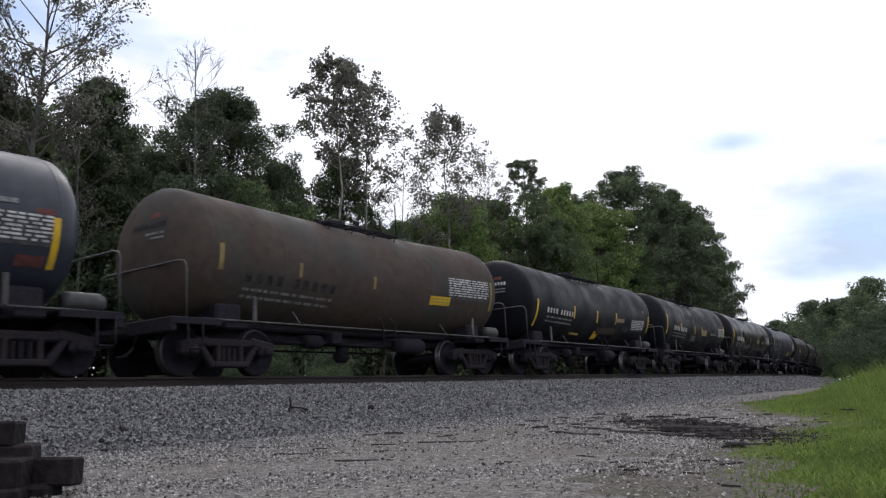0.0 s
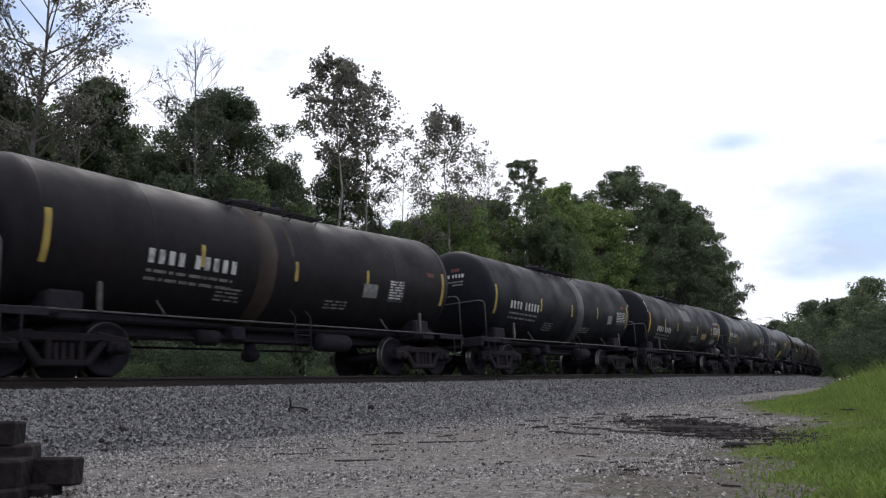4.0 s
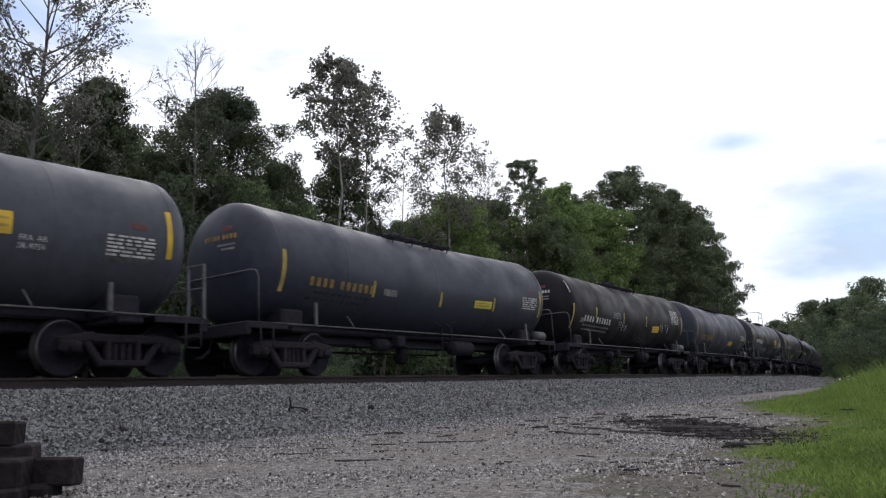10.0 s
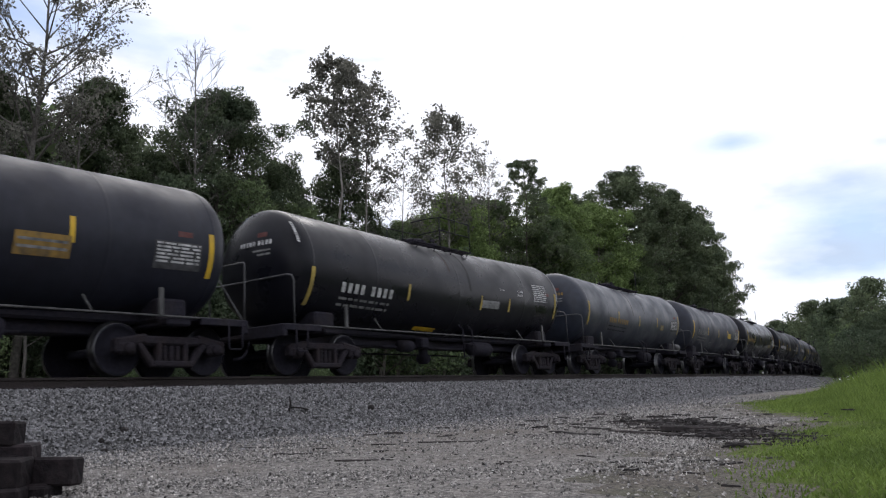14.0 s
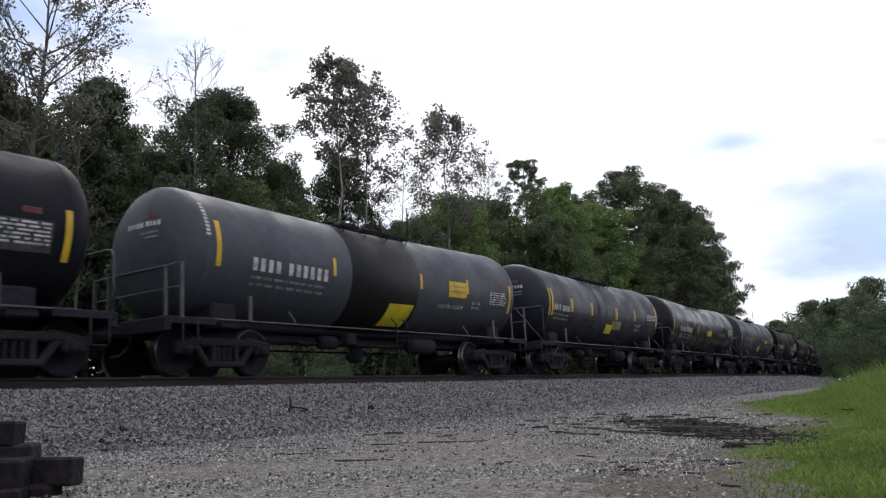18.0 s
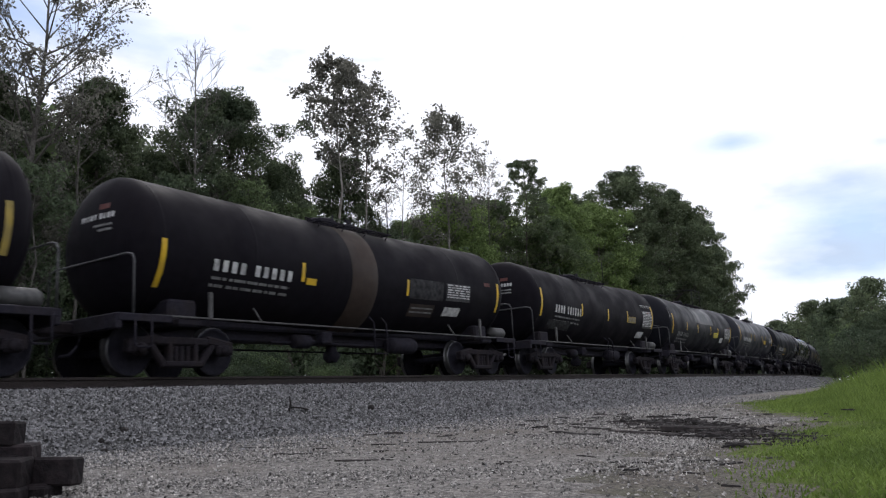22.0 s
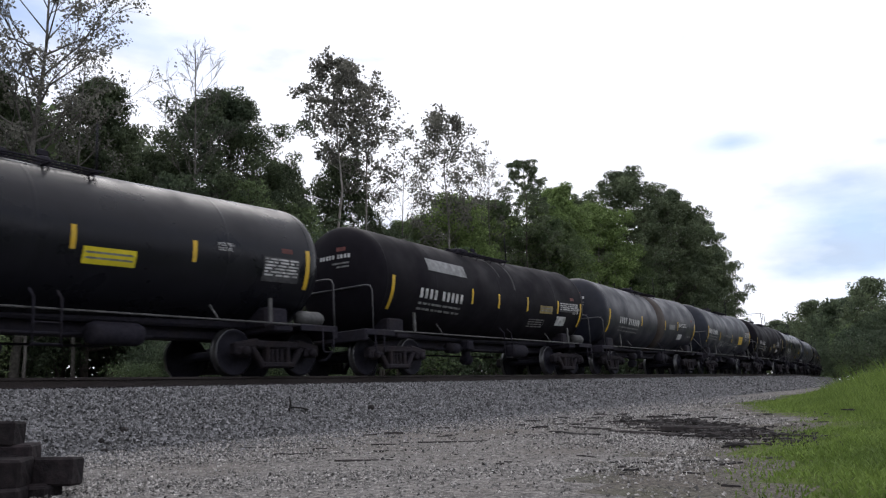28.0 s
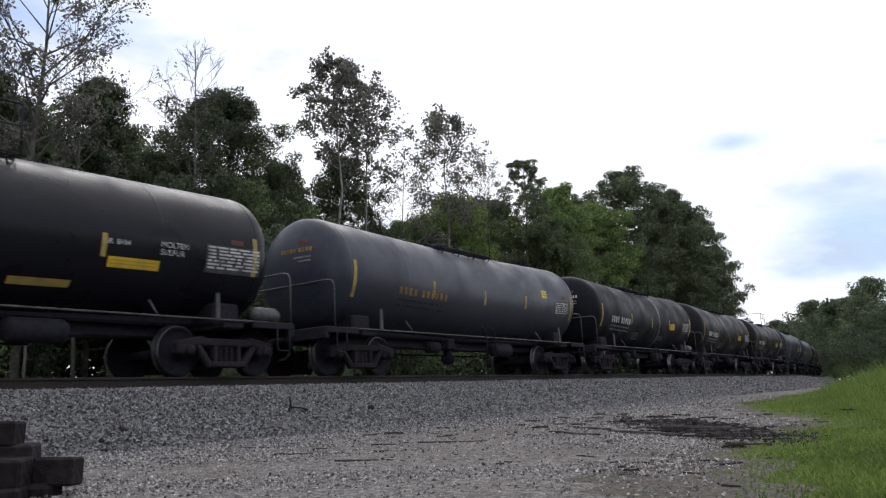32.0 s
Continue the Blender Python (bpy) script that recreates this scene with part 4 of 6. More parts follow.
    for i, (x, y, k, w) in enumerate(((108, -1.2, 0.62, 0), (121, 3.2, 0.52, 2), (133, 5.5, 0.62, 0), (92, -5.2, 0.42, 1), (82, -4.6, 0.30, 2),
                                      (152, 11.0, 0.62, 1), (172, 16.5, 0.66, 0), (115, -5, 0.75, 1), (128, -2, 0.72, 2), (80, -8.0, 0.42, 1), (143, 4, 0.75, 0), (88, -11, 0.75, 0))):
        again((g2, g1, g2)[w], x, y, i * 63, k)
    for i in range(14):
        a = i / 13
        again(far[0 if i % 2 else 2], 200 + 165 * a, 14 + 60 * a + 5 * math.sin(i * 2.1), i * 51, 1.12 + 0.12 * a)
    # undergrowth along the far side of the track
    bushes = [tree("bush", 61 + i, 2.4, 0.02, 1.45, 6500, 0.085, ("mid", "mid", "dark")[i], M_BARK, "leafy green trackside bush", 14, "dome", 0.03, 0.55, 0.0, 0.7) for i in range(3)]
    coarse = tree("bush", 64, 2.4, 0.02, 1.45, 2200, 0.15, "dark", M_BARK, "leafy green trackside bush", 14, "dome", 0.03, 0.55, 0.0, 0.7)
    coarse["group"], coarse["category"] = "trackside bushes", "bush"
    stand(coarse, 60, 29.0)
    for i, b in enumerate(bushes):
        stand(b, 3.0 + 9 * i, 14.5, 0)
        b["group"], b["category"] = "trackside bushes", "bush"
    rng = random.Random(5)
    for i in range(132):
        s = -15 + 1.5 * i + rng.uniform(-0.8, 0.8)
        x, y, _z = on_track(s, rng.uniform(13.5, 19) if s > 22 else rng.uniform(23, 29))
        # dark-leaved copies hold the shade of the woods in their leaf colour
        again(coarse if s > 42 else bushes[2 if i % 5 or s < 24 else 0], float(x), float(y), rng.uniform(0, 360), rng.uniform(1.5, 2.7))
    for i in range(62):
        x, y, _z = on_track(-14.0 + 3.4 * (i % 34), rng.uniform(26, 30) + 11 * (i // 34))
        again(coarse, float(x), float(y), rng.uniform(0, 360), rng.uniform(1.8, 2.8))
    for i in range(16):
        x, y, _z = on_track(100.0 + 6.0 * i, 8.5 + 2.5 * rng.random())
        again(coarse, float(x), float(y), rng.uniform(0, 360), rng.uniform(1.2, 1.7))
    for i in range(12):
        x, y, _z = on_track(15.0 + 0.75 * i, 7.6 + rng.uniform(-0.6, 1.6))
        # two in three are dark-leaved, standing for the dimness behind the cars
        again(bushes[2 if i % 3 else 1], float(x), float(y), rng.uniform(0, 360), rng.uniform(0.45, 0.75))
    for i, (s, lat, k) in enumerate(((70, -8.5, 1.3), (76, -7.4, 1.5), (84, -7.0, 1.6), (64, -10.5, 1.2), (92, -6.6, 1.8), (100, -6.2, 2.0), (108, -5.6, 2.0), (58, -13, 1.2), (115, -5.2, 2.1))):
        x, y, _z = on_track(s, lat)
        again(coarse, float(x), float(y), i * 40, k)

    # low growth on the floor of the woods
    g = np.random.default_rng(91)
    n = 26000
    s, lat = g.uniform(-60, 230, n), g.uniform(37, 45, n)
    z = ground_z(s, lat) + 4.5 * g.random(n) ** 1.4
    low = new("undergrowth", leaf_mesh("undergrowth", on_track(s, lat, z), g.uniform(0.3, 0.7, n), LEAF["dark"], g, 0.8, None, True))
    tagged(low, "dark leafy undergrowth on the floor of the woods", "undergrowth", kind="stuff")


make_trees()


# ---------------------------------------------------------------- tank cars
ZC, R = 2.31, 1.31


def angle_at(z):
    return math.asin(max(-0.98, min(0.98, (z - ZC) / R)))


def patch(sh, x0, x1, z0, z1, off=0.004, mat=0, n=5, slant=0.0):
    """A decal or plate lying on the near side of the tank, following its curve."""
    a0, a1 = angle_at(z0), angle_at(z1)
    w = max(1, int(abs(x1 - x0) / 0.6)) + 1
    vs = []
    for i in range(n + 1):
        t = i / n
        a = a0 + (a1 - a0) * t
        for k in range(w):
            vs.append((x0 + (x1 - x0) * k / (w - 1) + slant * t, -(R + off) * math.cos(a), ZC + (R + off) * math.sin(a)))
    return sh.add(vs, [(i * w + k, i * w + k + 1, i * w + w + k + 1, i * w + w + k) for i in range(n) for k in range(w - 1)], mat, True)


LETTERS = {}


def words(sh, text, x0, z, height, mat=0, off=0.013):
    """Lettering wrapped on the near side of the tank; x0 is where it begins, z its base line."""
    if text not in LETTERS:
        cu = bpy.data.curves.new("letters", "FONT")
        cu.body, cu.size, cu.resolution_u = text, 1.0, 2
        ob = bpy.data.objects.new("letters", cu)
        scene.collection.objects.link(ob)
        me = bpy.data.meshes.new_from_object(ob.evaluated_get(bpy.context.evaluated_depsgraph_get()))
        LETTERS[text] = ([tuple(p.co) for p in me.vertices], [tuple(p.vertices) for p in me.polygons])
        bpy.data.objects.remove(ob)
        bpy.data.curves.remove(cu)
        bpy.data.meshes.remove(me)
    vs, fs = LETTERS[text]
    k = height / 0.72
    a0 = angle_at(z)
    out = []
    for x, y, _z in vs:
        a = a0 + y * k / R
        out.append((x0 + x * k, -(R + off) * math.cos(a), ZC + (R + off) * math.sin(a)))
    return sh.add(out, fs, mat)


def mark_bars(tank, x0, x1, z0, z1, letters, digits, mat):
    """Vehicle marks as one plain bar for each character."""
    pitch = (x1 - x0) / (letters + digits + 0.55)
    for k in range(letters + digits):
        x = x0 + pitch * (k + (0.7 if k >= letters else 0.0))
        part("mark_character", patch(Shape(), x, x + pitch * 0.56, z0, z1, 0.005, 0, 2), mat, tank)


def print_lines(sh, x0, x1, z, rows, rng, pitch=0.065, height=0.032, off=0.004):
    """Small unreadable print: broken rows of thin bars."""
    for r in range(rows):
        x = x0
        while x < x1:
            w = rng.uniform(0.08, 0.3)
            patch(sh, x, min(x + w, x1), z - r * pitch, z - r * pitch + height, off, 0, 1)
            x += w + rng.uniform(0.025, 0.08)


def tank_shape(nose, tail):
    """The shell between its two end seams, with dished heads."""
    depth, prof = 0.55, []
    for i in range(9):
        a = math.pi / 2 * i / 8
        prof.append((-depth * math.cos(a) ** 0.85, R * math.sin(a) ** 0.92 if i else 0.0))
    prof += [(0.01, R), (0.02, R), (0.025, R + 0.003), (0.055, R + 0.003), (0.06, R), (0.08, R)]
    back = [(tail - a, r) for a, r in reversed(prof)]
    prof = [(nose + a, r) for a, r in prof]
    for u in (0.19, 0.5, 0.81):
        x = nose + (tail - nose) * u if u != 0.5 else 0.0
        prof += [(x - 0.05, R), (x - 0.025, R), (x - 0.02, R + 0.0012), (x + 0.02, R + 0.0012), (x + 0.025, R), (x + 0.05, R)]
    return Shape().lathe(prof + back, "x", (0, 0, ZC), 56)


SAG_END, SAG_MIDDLE = 0.06, -0.06


def sag_tank(tank, half):
    """Both halves of the shell slope down to its middle, with all that is painted on it."""
    for ob in (tank, *tank.children_recursive):
        me = ob.data
        v = np.empty(len(me.vertices) * 3, np.float32)
        me.vertices.foreach_get("co", v)
        v = v.reshape(-1, 3)
        v[:, 2] += SAG_MIDDLE + (SAG_END - SAG_MIDDLE) * np.abs(v[:, 0]) / (half - 0.7)
        me.vertices.foreach_set("co", v.ravel())
        me.update()


def wheel_profile():
    """Half a wheelset from the middle of the axle outwards: (along, radius) and the material of each band."""
    side = [(0.0, 0.085), (0.60, 0.085), (0.64, 0.11), (0.66, 0.17), (0.675, 0.34), (0.66, 0.40), (0.655, 0.483), (0.675, 0.488), (0.695, 0.462), (0.71, 0.457), (0.79, 0.452),
            (0.80, 0.44), (0.795, 0.395), (0.765, 0.37), (0.75, 0.20), (0.79, 0.15), (0.83, 0.12), (0.835, 0.08), (1.02, 0.08), (1.03, 0.0)]
    mats = [0, 0, 0, 0, 0, 0, 0, 1, 1, 1, 1, 0, 0, 0, 0, 0, 0, 0, 0]
    full = [(-a, r) for a, r in reversed(side)] + side[1:]
    return full, mats[::-1] + mats


SHARED = {}


def shared(name, build):
    if name not in SHARED:
        SHARED[name] = build()
    return SHARED[name]


def side_frame_mesh():
    sh = Shape()
    y = 0.0
    sh.box((0, y, 0.60), (1.15, 0.16, 0.15), 0.03)
    for k in (-1, 1):
        sh.box((k * 0.80, y, 0.585), (0.62, 0.17, 0.17), 0.04, Euler((0, radians(k * 10), 0)).to_matrix())
        sh.box((k * 0.90, y, 0.46), (0.34, 0.22, 0.22), 0.05)
        sh.box((k * 1.06, y, 0.50), (0.12, 0.18, 0.24), 0.04)
        sh.box((k * 0.52, y, 0.36), (0.13, 0.15, 0.52), 0.035, Euler((0, radians(k * 38), 0)).to_matrix())
        sh.box((k * 0.27, y, 0.40), (0.10, 0.17, 0.40), 0.025)
        sh.lathe([(-0.05, 0), (-0.05, 0.09), (0.02, 0.095), (0.05, 0.07), (0.055, 0)], "y", (k * 0.889, -0.12, 0.457), 14)
    sh.box((0, y, 0.20), (0.78, 0.2, 0.11), 0.03)
    return sh.mesh("side_frame", M_TRUCK)


def springs_mesh():
    sh = Shape()
    for x in (-0.13, 0.0, 0.13):
        prof = []
        for i in range(9):
            prof.append((0.25 + 0.27 * i / 8, 0.058 if i % 2 else 0.044))
        sh.lathe(prof, "z", (x, 0, 0), 7)
    return sh.mesh("spring", M_TRUCK)


def wheelset_mesh():
    prof, mats = wheel_profile()
    return Shape().lathe(prof, "y", (0, 0, 0), 20, mats=mats).mesh("wheelset", M_WHEEL, M_TREAD)


def bolster_mesh():
    return Shape().box((0, 0, 0.58), (0.40, 1.9, 0.20), 0.04).box((0, 0, 0.72), (0.36, 0.5, 0.12), 0.03).box((0.62, 0, 0.42), (0.10, 1.7, 0.12), 0.02).box((-0.62, 0, 0.42), (0.10, 1.7, 0.12), 0.02).mesh("truck", M_FRAME)


def add_truck(car, x):
    t = part("truck", shared("bolster", bolster_mesh), None, car, "two-axle cast-steel freight truck", pose(x, 0, 0))
    for y in (-1.0, 1.0):
        part("side_frame", shared("side_frame", side_frame_mesh), None, t, m=pose(0, y, 0, 0, 0, 0 if y < 0 else 180))
        part("spring_nest", shared("springs", springs_mesh), None, t, m=pose(0, y, 0))
    return [part("wheelset", shared("wheelset", wheelset_mesh), None, t, m=pose(k * 0.889, 0, 0.457)) for k in (-1, 1)]


def end_rail_mesh(kind):
    sh = Shape()
    if kind == 0:
        sh.tube([(0, -1.28, 1.0), (0, -1.28, 1.92), (0, -1.22, 2.02), (0, -1.08, 2.05), (0, 1.08, 2.05), (0, 1.22, 2.02), (0, 1.28, 1.92), (0, 1.28, 1.0)], 0.019, 6)
    elif kind == 2:
        sh.tube([(0, -1.28, 1.0), (0, -1.30, 2.08), (0, -1.26, 2.12), (0, 1.26, 2.12), (0, 1.30, 2.08), (0, 1.28, 1.0)], 0.017, 6)
        for y in (-0.35, 0.35):
            sh.tube([(0, y, 2.12), (0, y * 3.5, 1.02)], 0.016, 6)
    else:
        for y in (-1.3, -0.85, 0.85, 1.3):
            sh.box((0, y, 1.48), (0.07, 0.05, 1.0), 0.008)
        sh.tube([(0, -1.3, 1.97), (0, 1.3, 1.97)], 0.018, 6).tube([(0, -1.3, 1.55), (0, 1.3, 1.55)], 0.014, 6)
    return sh.mesh("end_rail", M_HANDRAIL)


def platform_mesh():
    sh = Shape().box((0, 0, 0.985), (1.05, 2.62, 0.05), 0.012)
    for y in (-1.29, 1.29):
        sh.box((0, y, 0.94), (1.05, 0.05, 0.12), 0.01)
    return sh.mesh("end_platform", M_FRAME)


def stirrup_mesh():
    return Shape().tube([(-0.16, 0, 0.95), (-0.16, 0, 0.50), (-0.12, 0, 0.46), (0.12, 0, 0.46), (0.16, 0, 0.50), (0.16, 0, 0.95)], 0.017, 6).mesh("stirrup", M_FRAME)


def coupler_mesh():
    sh = Shape().box((0.42, 0, 0.86), (0.75, 0.17, 0.19), 0.03).box((0.03, 0.06, 0.86), (0.26, 0.20, 0.28), 0.06)
    sh.box((-0.08, -0.10, 0.86), (0.16, 0.14, 0.26), 0.05)
    return sh.mesh("coupler", M_TRUCK)


def hose_mesh():
    return Shape().tube([(0.2, -0.32, 0.72), (0.1, -0.33, 0.5), (0.0, -0.28, 0.38), (-0.12, -0.2, 0.36)], 0.028, 7).mesh("brake_hose", M_FRAME)


def housing_mesh():
    sh = Shape().lathe([(0, 0.36), (0.12, 0.36), (0.14, 0.39), (0.18, 0.39), (0.23, 0.31), (0.24, 0)], "z", (0, 0, ZC + R - 0.06), 24)
    for k in range(8):
        a = math.pi / 4 * k
        sh.box((0.385 * math.cos(a), 0.385 * math.sin(a), ZC + R + 0.09), (0.05, 0.05, 0.12), 0.01)
    sh.tube([(-0.36, -0.1, ZC + R + 0.13), (-0.46, 0.0, ZC + R + 0.17), (-0.36, 0.1, ZC + R + 0.13)], 0.018, 5)
    return sh.mesh("manway", M_FRAME)


def valve_mesh():
    sh = Shape().lathe([(0, 0.14), (0.22, 0.14), (0.26, 0.11), (0.27, 0)], "z", (0, 0, ZC + R - 0.04), 14)
    sh.box((0.0, 0.0, ZC + R + 0.3), (0.2, 0.05, 0.10), 0.01)
    return sh.mesh("safety_valve", M_FRAME)


def walkway_mesh():
    """Two gratings with thin bars across them, on brackets that reach down to the shell."""
    sh = Shape()
    for y in (-0.12, 0.02, 0.16):
        sh.box((0, y, 3.50), (2.7, 0.022, 0.03), 0.005)
    for k in range(28):
        sh.box((-1.33 + 0.0985 * k, 0.02, 3.505), (0.018, 0.28, 0.018), 0.003)
    for x in (-1.2, -0.4, 0.4, 1.2):
        sh.box((x, 0.04, 3.475), (0.045, 0.36, 0.03), 0.006)
        sh.tube([(x, -0.10, 3.47), (x, 0.02, 3.28)], 0.016, 5)
    return sh.mesh("walkway", M_FRAME)


def railing_mesh():
    sh = Shape().tube([(-0.75, 0, 4.30), (-0.75, 0.3, 4.33), (-0.75, 0.95, 4.33)], 0.016, 6)
    sh.tube([(-0.75, 0, 4.32), (0.75, 0, 4.32)], 0.017, 6).tube([(-0.75, 0, 3.95), (-0.74, 0, 3.95), (0.75, 0, 3.95)], 0.014, 6)
    sh.tube([(0, 0, 3.95), (0, 0, 4.32)], 0.012, 6)
    return sh.mesh("top_rail", M_FRAME)


def rail_post_mesh():
    return Shape().tube([(0, 0, 3.5), (0, 0, 4.32)], 0.017, 6).mesh("rail_post", M_FRAME)


def ladder_mesh():
    sh = Shape()
    for x in (-0.22, 0.22):
        pts = [(x, -1.40, 0.45), (x, -1.40, 2.3)]
        for i in range(1, 5):
            a = math.pi / 2 * 0.62 * i / 4
            pts.append((x, -1.40 * math.cos(a), 2.3 + 1.40 * math.sin(a)))
        sh.tube(pts, 0.02, 6)
    for i in range(10):
        z = 0.55 + 0.29 * i
        y = -1.40 if z < 2.3 else -math.sqrt(max(0.2, 1.40 ** 2 - (z - 2.3) ** 2))
        sh.tube([(-0.22, y, z), (0.22, y, z)], 0.013, 5)
    return sh.mesh("ladder", M_FRAME)


def step_mesh():
    sh = Shape()
    for x in (-0.22, 0.22):
        sh.tube([(x, -1.34, 0.42), (x, -1.34, 1.15), (x, -1.2, 1.3)], 0.018, 6)
    for z in (0.46, 0.78):
        sh.tube([(-0.22, -1.34, z), (0.22, -1.34, z)], 0.014, 5)
    return sh.mesh("side_step", M_FRAME)


def rigging_mesh():
    sh = Shape()
    sh.tube([(-2.4, -0.5, 0.72), (2.6, -0.5, 0.72)], 0.03, 6).tube([(-2.8, 0.35, 0.62), (2.2, 0.35, 0.62)], 0.022, 6)
    sh.lathe([(-0.5, 0), (-0.48, 0.17), (-0.4, 0.2), (0.4, 0.2), (0.48, 0.17), (0.5, 0)], "x", (1.7, -0.75, 0.72), 14)
    sh.lathe([(-0.24, 0), (-0.24, 0.15), (0.2, 0.15), (0.24, 0.06), (0.5, 0.03)], "x", (-1.6, -0.6, 0.74), 12)
    sh.box((-1.0, -0.7, 0.82), (0.32, 0.24, 0.26), 0.03)
    sh.lathe([(0.35, 0.12), (0.45, 0.2), (0.55, 0.2), (0.62, 0.13), (1.05, 0.13)], "z", (0, 0, 0), 14)
    return sh.mesh("brake_rigging", M_FRAME)


def tank_car(spec):
    """One car, its middle over the origin, its near side towards -y."""
    half = spec["length"] / 2
    rng = random.Random(int(spec["s"] * 7))
    car = new("tank_car")
    tagged(car, spec["label"], "tank car", "cars of the passing train")
    lead, tail = spec.get("lead", (0.04, 1.68, 2.5)), spec.get("tail", (0.975, 1.7, 2.5))
    tank = part("tank", tank_shape(-half + 1.3, -half + 1.0 + (2 * half - 2.0) * tail[0] + 0.12), TANK[spec["paint"]], car, spec["label"].split(" with ")[0] + " shell" if " with " in spec["label"] else "")
    x0, span = -half + 1.0, 2 * half - 2.0

    def ux(u):
        return x0 + span * u

    # tall end bars and the short ones between them
    tint = {"y": M_YELLOW, "d": M_DULLYEL, "a": M_AGED}[spec.get("bars", "y")]
    spots = spec.get("spots", (0.30, 0.51, 0.71))
    for u, z0, z1 in (lead, tail):
        part("marker_bar", patch(Shape(), ux(u) - 0.055, ux(u) + 0.055, z0, z1, 0.008, 0, 14), tint, tank)
    s0, s1 = spec.get("spot_z", (1.95, 2.35))
    for u in spots:
        part("marker_bar", patch(Shape(), ux(u) - 0.045, ux(u) + 0.045, s0, s1), tint, tank)
    if spec.get("double"):
        part("marker_bar", patch(Shape(), ux(lead[0]) - 0.26, ux(lead[0]) - 0.15, lead[1], lead[2], 0.008, 0, 14), M_DULLYEL, tank)
        for u in spots:
            part("marker_bar", patch(Shape(), ux(u) - 0.17, ux(u) - 0.08, s0, s1), M_DULLYEL, tank)
    # marks
    ink = {"w": M_WHITE, "f": M_FADED, "o": M_ORANGE, "g": M_GHOST}[spec.get("ink", "w")]
    mu, mv, m0, m1 = spec.get("mark", (0.12, 0.29, 1.9, 2.13))
    mark_bars(tank, ux(mu), ux(mv), m0, m1, spec.get("letters", 4), spec.get("digits", 6), ink)
    sh = Shape()
    print_lines(sh, ux(mu), ux(mv) - 0.1, m0 - 0.15, 2, rng, 0.13, 0.05)
    part("load_print", sh, M_FADED if spec.get("ink", "w") != "o" else M_GHOST, tank)
    # fine print, placard, data panel
    for u, z, rows, w in spec.get("print", ((0.34, 1.62, 4, 0.6), (0.60, 1.60, 3, 0.7))):
        sh = Shape()
        print_lines(sh, ux(u), ux(u) + w, z, rows, rng)
        part("fine_print", sh, M_FADED, tank)
    pu, pz, pw, ph, pm = spec.get("placard", (0.72, 1.92, 0.62, 0.26, "y"))
    board = part("placard", patch(Shape(), ux(pu), ux(pu) + pw, pz, pz + ph, 0.008), {"y": M_YELLOW, "d": M_AGED, "b": M_BRIGHTYEL, "p": M_PANEL, "n": BAND["rust"], "o": M_ORANGE}[pm], tank)
    sh = Shape()
    for r in (0.3, 0.62):
        patch(sh, ux(pu) + 0.05, ux(pu) + pw - 0.06, pz + ph * r, pz + ph * (r + 0.12), 0.011, 0, 1)
    part("placard_print", sh, M_DULLYEL if pm == "y" else M_FADED, board)
    du, dz, dw, dh = spec.get("panel", (0.875, 1.80, 0.98, 0.48))
    panel = part("data_panel", patch(Shape(), ux(du), ux(du) + dw, dz, dz + dh, 0.006), M_BOARD, tank, "dark data panel with rows of pale print")
    sh = Shape()
    print_lines(sh, ux(du) + 0.04, ux(du) + dw - 0.04, dz + dh - 0.06, int(dh / 0.062) - 1, rng, 0.062, 0.034, 0.010)
    part("panel_print", sh, M_WHITE, panel)
    for text, u, z, h in spec.get("words", (("MOLTEN SULFUR", 0.76, 1.72, 0.12),)):
        x = ux(u)
        for word in text.split(" "):
            sh = words(Shape(), word, x, z, h)
            part("lettering", sh, M_ORANGE if spec.get("ink") == "o" else M_WHITE, tank)
            x = max(v[0] for v in sh.v) + 0.75 * h
    sh = Shape()
    patch(sh, ux(0.915), ux(0.915) + 0.30, 2.38, 2.48, 0.006)
    part("red_plate", sh, M_RED, tank)
    # marks on the leading head
    xh = -half + 1.3

    def on_head(y0, y1, z0, z1):
        cols = max(1, int((y1 - y0) / 0.15))
        vs = []
        for k in range(cols + 1):
            yy = y0 + (y1 - y0) * k / cols
            for zz in (z0, z1):
                a = math.asin(min(1.0, (math.hypot(yy, zz - ZC) / R) ** (1 / 0.92)))
                vs.append((xh - 0.55 * math.cos(a) ** 0.85 - 0.014, yy, zz))
        return Shape().add(vs, [(2 * k, 2 * k + 1, 2 * k + 3, 2 * k + 2) for k in range(cols)])

    head_ink = ink if spec.get("ink", "w") != "f" else M_FADED
    for k in range(9):
        y = -0.62 + k * 0.098 + (0.05 if k > 3 else 0)
        part("head_character", on_head(y, y + 0.065, 2.72, 2.82), head_ink, tank)
    part("head_print", on_head(-0.6, -0.12, 2.58, 2.62), M_FADED, tank)
    part("head_print", on_head(-0.6, -0.25, 2.49, 2.53), M_FADED, tank)
    sh = Shape()
    pts = []
    for yy, zz in ((-0.48, 2.9), (-0.22, 2.9), (-0.22, 3.0), (-0.48, 3.0)):
        a = math.asin(min(1.0, (math.hypot(yy, zz - ZC) / R) ** (1 / 0.92)))
        pts.append((xh - 0.55 * math.cos(a) ** 0.85 - 0.012, yy, zz))
    part("red_plate", sh.add(pts, [(0, 3, 2, 1)]), M_RED, tank)
    if spec.get("corner"):
        u, z0, z1 = spec["corner"]
        for k in range(9):
            zz = z1 - k * (z1 - z0) / 9
